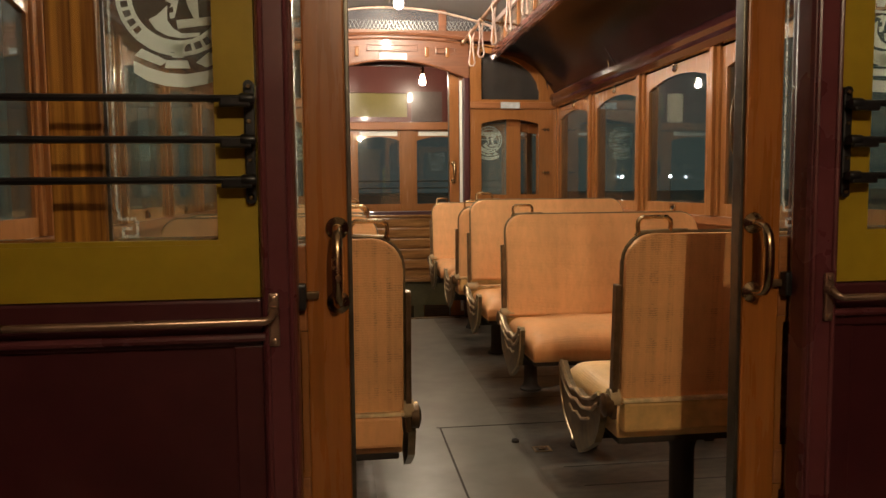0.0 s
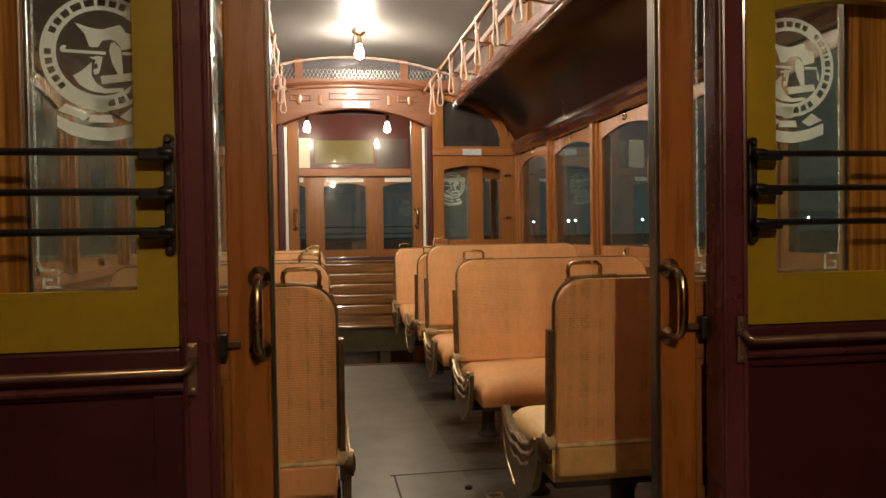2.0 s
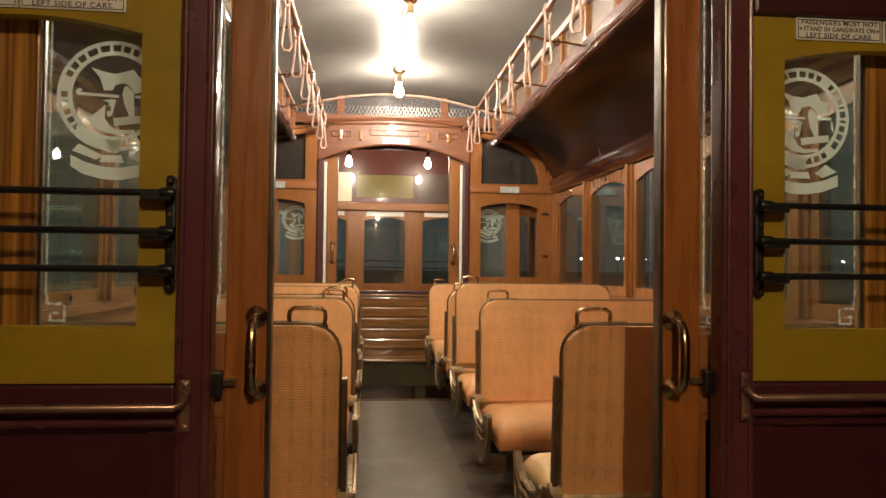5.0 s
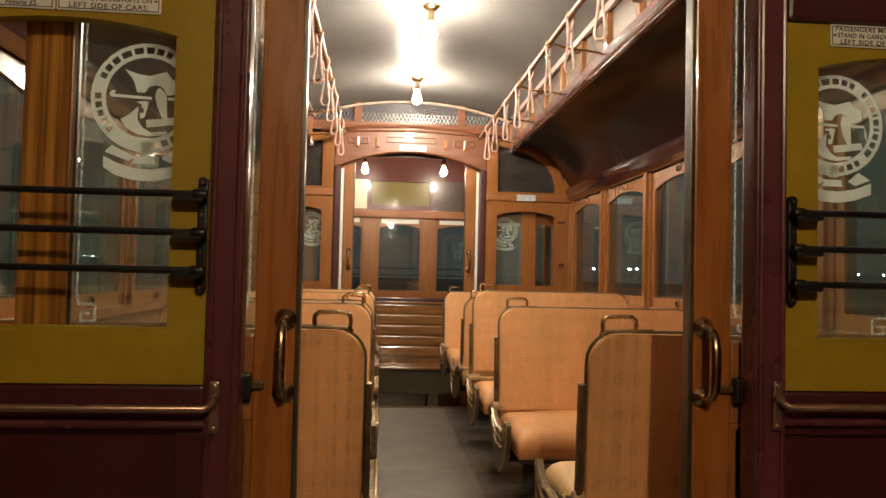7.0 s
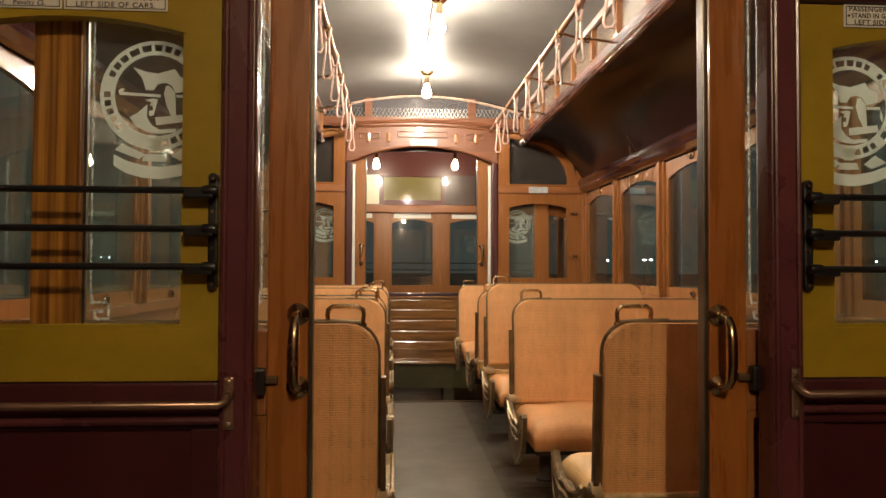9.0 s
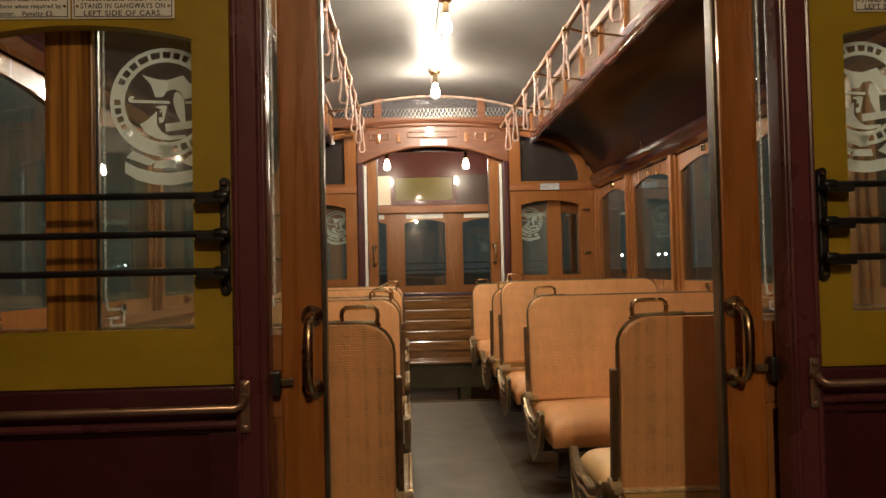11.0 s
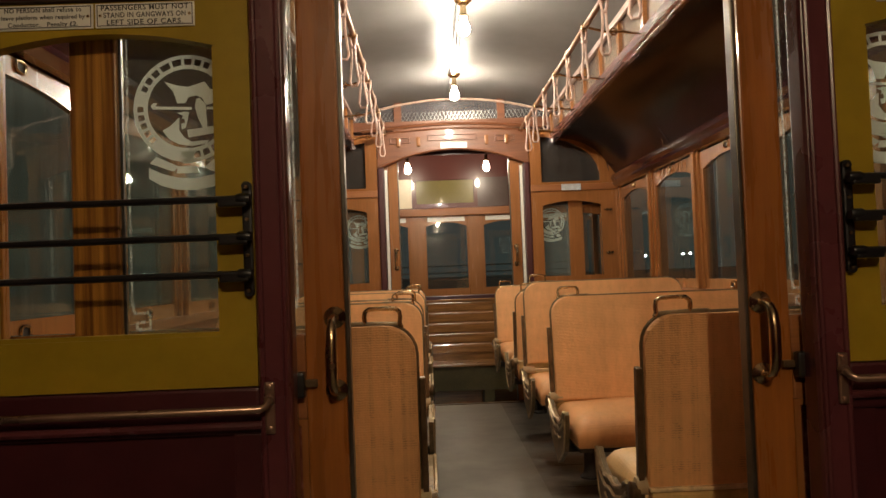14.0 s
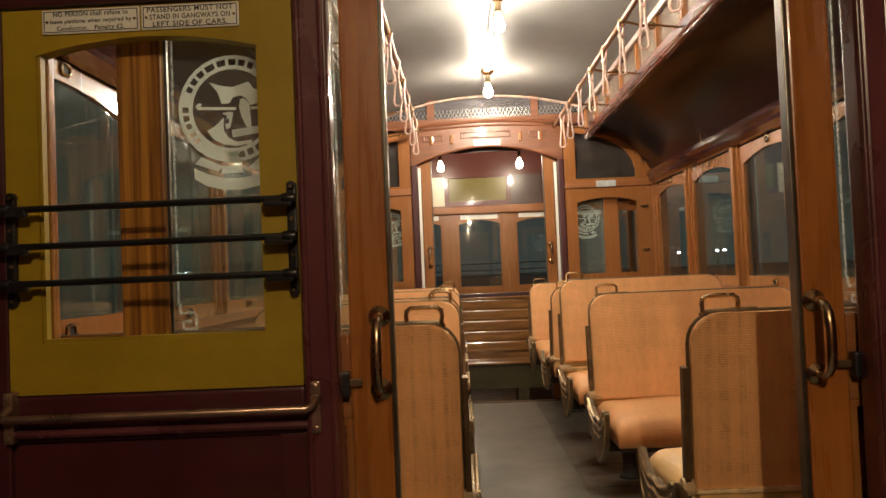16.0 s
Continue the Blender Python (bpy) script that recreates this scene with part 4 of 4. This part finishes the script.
# ---- far end platform ----
def end_platform():
    root = thing("wall_end", "varnished end wall with arched windows under painted panels", "wall", "", "structure")
    Y0 = END
    part("end_dado", boxes((-1.36, 1.36, Y0, Y0 + 0.05, PLAT, 0.80)), WOOD_X, root)
    part("end_sill", boxes((-1.30, 1.30, Y0 - 0.05, Y0 + 0.02, 0.762, 0.812), bevel=0.008), MAROON, root, "dark maroon window sill")
    wins = ((-1.25, -1.0), (-0.90, -0.415), (-0.252, 0.190), (0.345, 0.83), (0.93, 1.25))
    xs = [-1.30, *[a for w in wins for a in w], 1.30]
    for a, b in zip(xs[0::2], xs[1::2]):
        part("mullion", boxes((a, b, Y0, Y0 + 0.05, 0.812, 1.63), bevel=0.006), WOOD, root)
    for a, b in wins:
        fr = arch_frame(B(), a, b, 0.812, 1.63, a + 0.012, b - 0.012, 0.885, 1.525, 0.04, Y0 + 0.008, Y0 + 0.04)
        wd = part("end_window", fr, WOOD, root)
        p = part("pane", arch_plate(B(), a + 0.008, b - 0.008, 0.88, 1.53, 0.04, Y0 + 0.022, Y0 + 0.026), END_GLASS, wd)
        p.visible_shadow = False
        gb = B()
        for z in (0.975, 1.045, 1.115):
            tube(gb, [(a, Y0 + 0.07, z), (b, Y0 + 0.07, z)], 0.007, 6)
        part("outer_bars", gb, BLACK, wd, "black bars outside the glass")
        part("window_plate", boxes((a + 0.03, b - 0.03, Y0 + 0.004, Y0 + 0.0075, 1.575, 1.622)), ENAMEL, wd, "white plate above the glass")
    part("transom", boxes((-1.30, 1.30, Y0 - 0.03, Y0 + 0.05, 1.63, 1.71), bevel=0.01), WOOD_X, root)
    part("upper_board", boxes((-1.30, 1.30, Y0 + 0.02, Y0 + 0.05, 1.71, 2.30)), BOARD, root, "glossy red-brown upper board")
    part("yellow_panel", boxes((-0.327, 0.262, Y0 + 0.006, Y0 + 0.02, 1.762, 2.0), bevel=0.003), YELLOW, root, "glossy yellow painted panel")
    part("panel_trim", boxes((-0.37, 0.30, Y0 - 0.004, Y0 + 0.02, 1.713, 1.76), (-0.37, -0.33, Y0 - 0.004, Y0 + 0.02, 1.76, 2.0), (0.265, 0.30, Y0 - 0.004, Y0 + 0.02, 1.76, 2.0), (-0.37, 0.30, Y0 - 0.004, Y0 + 0.02, 2.003, 2.03)), BOARD, root)
    part("cream_panel", boxes((-0.55, -0.375, Y0 + 0.008, Y0 + 0.02, 1.72, 2.02)), CREAM, root, "cream panel lit by the platform bulb")
    part("mauve_panel", boxes((0.305, 0.62, Y0 + 0.008, Y0 + 0.02, 1.72, 2.02)), MAUVE, root, "dull grey-mauve panel")
    for s in (-1, 1):
        part("end_side", boxes((s * 1.30, s * 1.36, 4.75, Y0, PLAT, 0.90), (s * 1.30, s * 1.36, 4.75, Y0, 2.10, 2.30)), WOOD_Y, root)
        for y in (4.80, 5.55, 6.25):
            part("end_post", boxes((s * 1.305, s * 1.355, y - 0.05, y + 0.05, 0.90, 2.10)), WOOD, root)
        p = part("side_pane", boxes((s * 1.33, s * 1.334, 4.85, 6.2, 0.90, 2.10)), DUSTY, root)
        p.visible_shadow = False


end_platform()

bench = thing("slatted_bench", "long dark varnished slatted bench against the end wall", "bench")
for j in range(5):
    z = 0.225 + j * 0.106
    part("back_slat", boxes((-1.10, 1.10, END - 0.075 + j * 0.006, END - 0.045 + j * 0.006, z, z + 0.098), bevel=0.014), BENCH, bench)
part("back_cap", boxes((-1.12, 1.12, END - 0.07, END - 0.0505, 0.752, 0.775), bevel=0.005), BENCH, bench)
for j in range(4):
    y = END - 0.12 - 0.085 * (j + 1)
    part("seat_slat", boxes((-1.10, 1.10, y, y + 0.078, 0.135, 0.165), bevel=0.011), BENCH, bench)
part("front_board", boxes((-1.08, 1.08, END - 0.42, END - 0.39, -0.10, 0.134)), OLIVE, bench, "olive painted front board")
for x in (-1.05, -0.32, 0.32, 1.05):
    part("support", boxes((x - 0.05, x + 0.05, END - 0.40, END - 0.08, PLAT, 0.134)), OLIVE, bench)
part("back_panel", boxes((-1.10, 1.10, END - 0.043, END - 0.002, PLAT, 0.755)), BENCH, bench)

# ---- saloon seats ----
def rounded_back(w, z0, z1, r=0.07, seg=6):
    pts = [(-w / 2, z0), (w / 2, z0)]
    for cx, a0 in ((w / 2 - r, 0), (-w / 2 + r, 90)):
        pts += [(cx + r * math.cos(math.radians(a0 + 90 * i / seg)), z1 - r + r * math.sin(math.radians(a0 + 90 * i / seg))) for i in range(seg + 1)]
    return pts


def plump(w, y0, y1, z0, z1, nx=26, ny=16, r=0.045):
    """A stuffed cushion: flat base, rounded rim and a crowned top that sags a little between its edges."""
    bm = B()
    yc, hy, hx = (y0 + y1) / 2, (y1 - y0) / 2, w / 2
    top = []
    for j in range(ny + 1):
        v = math.sin(math.pi * (j / ny - 0.5))
        row = []
        for i in range(nx + 1):
            u = math.sin(math.pi * (i / nx - 0.5))
            ex, ey = min(1.0, (1 - abs(u)) * hx / r), min(1.0, (1 - abs(v)) * hy / r)
            rim = math.sqrt(max(0.0, 1 - (1 - ex) ** 2)) * math.sqrt(max(0.0, 1 - (1 - ey) ** 2))
            crown = 0.030 * (1 - v * v) * (1 - 0.5 * u ** 4)
            z = z1 - 0.030 + crown - r * (1 - rim) + 0.0025 * math.sin(9 * u + 3 * v)
            row.append(bm.verts.new((u * hx, yc + v * hy, z)))
        top.append(row)
    for j in range(ny):
        for i in range(nx):
            bm.faces.new((top[j][i], top[j][i + 1], top[j + 1][i + 1], top[j + 1][i]))
    ring = top[0] + [q[-1] for q in top[1:]] + top[-1][-2::-1] + [q[0] for q in top[-2:0:-1]]
    low = [bm.verts.new((p.co.x * 0.99, yc + (p.co.y - yc) * 0.98, z0)) for p in ring]
    for k in range(len(ring)):
        n = (k + 1) % len(ring)
        bm.faces.new((ring[k], low[k], low[n], ring[n]))
    bm.faces.new(low[::-1])
    return bm


def tram_seat(a):
    """A walkover seat that faces +y; a is the side (-1 or 1) on which the aisle lies."""
    W = 0.84
    seat = thing("tram_seat", "reversible tram seat in woven tan cane with a brass corner grip", "seat", "saloon seats")
    part("cushion", plump(W, -0.200, 0.240, 0.405, 0.528), CUSHION, seat, "plump woven cane cushion", "soft")
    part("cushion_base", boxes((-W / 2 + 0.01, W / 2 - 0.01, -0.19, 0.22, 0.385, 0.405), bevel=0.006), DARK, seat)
    lean = Matrix.Translation((0, -0.205, 0.52)) @ Matrix.Rotation(math.radians(4), 4, "X") @ Matrix.Translation((0, 0.205, -0.52))
    out = rounded_back(W, 0.500, 0.925)
    bm = prism(B(), out, "y", -0.232, -0.184)
    bmesh.ops.bevel(bm, geom=[e for e in bm.edges if abs(e.verts[0].co.y - e.verts[1].co.y) < 1e-5], offset=0.012, segments=3, profile=0.6, affect="EDGES")
    back = part("backrest", bm, CANE, seat, xform=lean)
    edge = [(x, -0.208, z) for x, z in out[1:] + out[:1]]
    part("edge_piping", tube(B(), edge, 0.0065, 6), CASTING, back, "thin bronze edge strip", True, xform=lean)
    xh = a * (W / 2 - 0.076)
    loop = [(-0.045, 0.918), (-0.040, 0.928), (-0.042, 0.944), (-0.040, 0.956), (-0.031, 0.963), (0.0, 0.964), (0.031, 0.963), (0.040, 0.956), (0.042, 0.944), (0.040, 0.928), (0.045, 0.918)]
    part("grip", tube(B(), [(xh + x, -0.208, z) for x, z in loop], 0.0056, 8), BRASS, back, "brass loop grip", True, xform=lean)
    part("grip_bar", tube(B(), [(xh + a * 0.034, -0.208, 0.926), (xh - a * 0.030, -0.208, 0.929), (xh - a * 0.085, -0.208, 0.929)], 0.0055, 8), CASTING, back, "", True, xform=lean)
    part("rear_rail", boxes((-W / 2 + 0.005, W / 2 - 0.005, -0.240, -0.201, 0.432, 0.506), bevel=0.008), BAND, seat, "pale yellow covered rear rail")
    part("rear_bead", boxes((-W / 2, W / 2, -0.245, -0.21, 0.507, 0.517), bevel=0.003), GIMP, seat, "pale gimp piping")
    for e in (-1, 1):
        x = e * (W / 2 + 0.012)
        part("back_arm", boxes((x - 0.007, x + 0.007, -0.222, -0.196, 0.46, 0.80), bevel=0.003), IRON, seat, "flat metal back arm", xform=lean)
    # ornamental aisle-end casting
    x = a * (W / 2 + 0.024)
    shield = [(-0.27, 0.505), (-0.25, 0.525), (-0.215, 0.515), (-0.18, 0.500), (-0.12, 0.488), (-0.05, 0.478), (0.03, 0.486), (0.10, 0.478), (0.16, 0.490), (0.21, 0.51), (0.25, 0.535), (0.272, 0.525),
              (0.262, 0.47), (0.235, 0.42), (0.20, 0.385), (0.14, 0.36), (0.07, 0.335), (0.0, 0.312), (-0.07, 0.335), (-0.14, 0.36), (-0.20, 0.385), (-0.235, 0.42), (-0.262, 0.46)]
    shield = [(0.66 * yy, zz - 0.012) for yy, zz in shield]
    cast = part("end_casting", prism(B(), shield, "x", x - 0.009, x + 0.009), CASTING, seat, "scrolled bronze end casting")
    rl = B()
    for dz in (0.0, -0.028):
        tube(rl, [(x + a * 0.010, yy, zz + dz) for yy, zz in shield[1:11]], 0.006, 6)
    tube(rl, [(x + a * 0.010, yy, zz) for yy, zz in shield[11:17]], 0.0035, 6)
    tube(rl, [(x + a * 0.010, 0.75 * yy, zz - 0.062) for yy, zz in shield[3:9]], 0.004, 6)
    part("scroll_relief", rl, WORN, cast, "worn bright scroll ridges", True)
    part("pivot", lathe(B(), (x, -0.206, 0.495), [(0.026, -a * 0.006), (0.030, a * 0.012), (0.014, a * 0.018)], 14, "x"), IRON, cast, smooth=True)
    part("pivot_roll", lathe(B(), (x - a * 0.03, -0.206, 0.515), [(0.020, -0.03), (0.023, -0.02), (0.023, 0.022), (0.020, 0.03)], 14, "x"), CANVAS, cast, "beige canvas sleeve", True)
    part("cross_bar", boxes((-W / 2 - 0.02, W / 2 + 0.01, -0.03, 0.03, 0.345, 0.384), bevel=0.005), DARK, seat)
    # Pedestal is near-black: the shade under the seat is in its colour.
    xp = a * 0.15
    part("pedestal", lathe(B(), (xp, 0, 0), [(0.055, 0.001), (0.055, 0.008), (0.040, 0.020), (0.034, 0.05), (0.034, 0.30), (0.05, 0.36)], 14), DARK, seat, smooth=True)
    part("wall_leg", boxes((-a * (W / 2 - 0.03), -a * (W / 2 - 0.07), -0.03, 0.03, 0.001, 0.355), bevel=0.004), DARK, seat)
    return seat


XS, XL = 0.695, 0.681
right_fwd = tram_seat(-1)
left_fwd = tram_seat(1)
right_fwd.matrix_basis = pose(XS, 0.645, 0)
left_fwd.matrix_basis = pose(-XL, 0.63, 0)
ROW_R = [0.645 + PITCH * i for i in range(5)]
ROW_L = [0.63 + PITCH * i for i in range(5)]
for i, away in ((1, False), (2, False), (3, True), (4, False)):
    if away:
        copy_thing(right_fwd, pose(XS, ROW_R[i], 0))
    else:
        o = copy_thing(left_fwd, pose(XS, ROW_R[i], 0, 0, 0, 180))
        if i == 2:
            for c in o.children:
                if c.name.startswith("backrest"):
                    c.location.z = 0.048
for i, away in ((1, False), (2, True), (3, False), (4, False)):
    if away:
        copy_thing(left_fwd, pose(-XL, ROW_L[i], 0))
    else:
        copy_thing(right_fwd, pose(-XL, ROW_L[i], 0, 0, 0, 180))

# the two seats by the doors have browner, more streaked cane on their backs
for o in (right_fwd, left_fwd):
    for c in o.children:
        if c.name.startswith("backrest"):
            c.data = c.data.copy()
            c.data.materials[0] = BROWN_CANE
        elif o is left_fwd and c.name.startswith("rear_rail"):
            c.data = c.data.copy()
            c.data.materials[0] = CUSHION
        elif o is right_fwd and c.name.startswith("cushion") and "base" not in c.name:
            c.data = c.data.copy()
            c.data.materials[0] = PALE

# ---- strap rails ----
def strap_rail(s):
    r = thing("strap_rail", "long brass hand rail on wire brackets under the clerestory", "hand rail", "strap rails")
    part("rail", tube(B(), [(s * 0.53, 0.2, 2.14), (s * 0.53, 4.40, 2.14)], 0.013, 10), RAILWOOD, r, smooth=True)
    for i in range(6):
        y = 0.42 + 0.79 * i
        br = part("bracket", tube(B(), [(s * 0.53, y, 2.14), (s * 0.62, y, 2.115), (s * 0.70, y, 2.112), (s * 0.783, y, 2.10)], 0.006, 6), BRASS, r, smooth=True)
        part("collar", lathe(B(), (s * 0.53, y, 2.14), [(0.018, -0.02), (0.020, 0), (0.018, 0.02)], 10, "y"), BRASS, br, smooth=True)
        part("bracket_eye", tube(B(), [(s * 0.66 + 0.016 * math.cos(t), y, 2.114 + 0.016 * math.sin(t)) for t in [k * math.pi / 5 for k in range(10)]], 0.004, 6, True), BRASS, br, smooth=True)
    for y, w in ((0.2, -1), (4.40, 1)):
        part("finial", lathe(B(), (s * 0.53, y, 2.14), [(0.012, 0), (0.02, w * 0.012), (0.02, w * 0.022), (0.006, w * 0.034)], 10, "y"), BRASS, r, smooth=True)
    return r


def strap(s, y, tilt):
    g = thing("hanging_strap", "pale leather loop strap hanging from the brass rail", "strap", "hanging straps", m=pose(s * 0.53, y, 2.14, 0, 0, tilt))
    loop = [(-0.010, 0.016), (-0.017, -0.005), (-0.008, -0.05), (-0.008, -0.11), (-0.015, -0.17), (-0.021, -0.215), (-0.012, -0.235), (0.012, -0.235), (0.021, -0.215), (0.015, -0.17), (0.008, -0.11), (0.008, -0.05), (0.017, -0.005), (0.010, 0.016)]
    part("strap_loop", tube(B(), [(x, 0, z) for x, z in loop], 0.0058, 6, True), STRAP, g, smooth=True)
    part("keeper", boxes((-0.012, 0.012, -0.011, 0.011, -0.066, -0.052), bevel=0.003), STRAP, g)


random.seed(3)
for s in (-1, 1):
    strap_rail(s)
    for i in range(10):
        strap(s, 0.42 + 0.40 * i + random.uniform(-0.03, 0.03), random.uniform(-30, 40))

# ---- small fittings ----
hook = thing("coat_hook", "small bright hook on the cornice", "hook")
part("hook_pin", tube(B(), [(1.265, 3.18, 1.775), (1.245, 3.18, 1.77), (1.243, 3.18, 1.80), (1.238, 3.18, 1.815)], 0.007, 8), BRASS, hook, smooth=True)
part("deck_joint", tube(B(), [(x, 3.18, z - 0.001) for x, z in DECK[6:-1]], 0.0025, 4), BLACK, bpy.data.objects["ceiling_deck_right"])
plate = thing("floor_bolt_plate", "small worn metal bolt plate let into the floor", "floor plate")
part("plate_rim", boxes((0.335, 0.345, 1.47, 1.53, 0.0, 0.003), (0.395, 0.405, 1.47, 1.53, 0.0, 0.003), (0.345, 0.395, 1.47, 1.48, 0.0, 0.003), (0.345, 0.395, 1.52, 1.53, 0.0, 0.003)), WORN, plate)
part("plate_bolt", lathe(B(), (0.37, 1.50, 0), [(0.016, 0.0), (0.016, 0.006), (0.008, 0.009)], 10), IRON, plate)
stud = thing("floor_stud", "dark round stud on the floor", "stud")
part("stud_head", lathe(B(), (0.285, 1.60, 0), [(0.016, 0.0), (0.015, 0.010), (0.006, 0.015)], 10), DARK, stud)

# ---- lamps ----
def bulb_lamp(nm, x, y, z_top, drop, label, glow=None):
    g = thing(nm, label, "lamp", "bare bulb lamps", m=pose(x, y, z_top))
    part("ceiling_rose", lathe(B(), (0, 0, 0), [(0.045, 0.0), (0.045, -0.008), (0.03, -0.018), (0.016, -0.024)], 14), BRASS, g, "brass ceiling rose", True)
    for k in (-1, 1):
        part("wing_screw", tube(B(), [(k * 0.01, 0, -0.03), (k * 0.028, 0, -0.018)], 0.006, 6), BRASS, g, smooth=True)
    part("socket", lathe(B(), (0, 0, 0), [(0.014, -0.022), (0.017, -0.03), (0.017, -drop + 0.006), (0.027, -drop - 0.004), (0.027, -drop - 0.008), (0.013, -drop - 0.009)], 12), BRASS, g, "brass bulb socket", True)
    part("bulb", lathe(B(), (0, 0, -drop - 0.008), [(0.012, 0), (0.016, -0.016), (0.027, -0.042), (0.031, -0.060), (0.027, -0.080), (0.014, -0.092), (0.003, -0.095)], 10), glow or BULB, g, "glowing clear bulb", True)


for y in (0.99, 2.40, 3.81):
    bulb_lamp("ceiling_lamp", 0.0, y, 2.432, 0.084, "bare glowing bulb in a brass holder on the ceiling")
batten = thing("wiring_batten", "grooved cream wiring batten along the ceiling", "batten")
for x in (-0.021, 0.0, 0.021):
    part("batten_strip", boxes((x - 0.009, x + 0.009, 0.2, 4.5, 2.424, 2.4435), bevel=0.004), CEILING, batten)
for x in (-0.39, 0.352):
    bulb_lamp("platform_lamp", x, 5.65, 2.28, 0.185, "bare glowing bulb hanging over the end platform", END_BULB)
bulb_lamp("platform_lamp", 0.0, -2.35, 2.30, 0.12, "bare glowing bulb over the near platform", NEAR_BULB)

# ---- night outside ----
shed = structure("backdrop_shed_wall", boxes((-3.4, -3.3, -4.0, 10.0, -0.95, 4.5)), SHED, "dim grey-green boarded shed wall beside the tram")
for k in range(14):
    part("batten", boxes((-3.3, -3.27, -3.9 + k, -3.82 + k, -0.95, 4.5)), SHED, shed)
structure("ground", boxes((-400, 400, -400, 400, -1.0, -0.95)), GROUND, "dark asphalt ground at night")
for bearing, far, z in ((16.6, 84, 2.2), (19.3, 80, 2.2), (19.8, 82, 2.25), (21.3, 86, 2.3), (24.8, 78, 2.2), (29.5, 84, 2.3), (31.5, 80, 2.1), (33.0, 80, 2.2), (34.5, 82, 2.2), (36.0, 80, 2.2), (43.0, 76, 2.1), (-19.0, 82, 2.3), (-24.0, 80, 2.2), (-38.0, 78, 2.2)):
    x, y = far * math.tan(math.radians(bearing)) - 0.3, far
    g = thing("street_lamp", "small distant cold street light beyond the windows", "street lamp", "distant lights", m=pose(x, y, -0.95))
    part("pole", tube(B(), [(0, 0, 0), (0, 0, z + 0.9)], 0.05, 6), BLACK, g)
    part("head", lathe(B(), (0, 0, z + 0.95), [(0.06, -0.10), (0.13, -0.05), (0.13, 0.05), (0.05, 0.10)], 8), FARLIGHT, g)
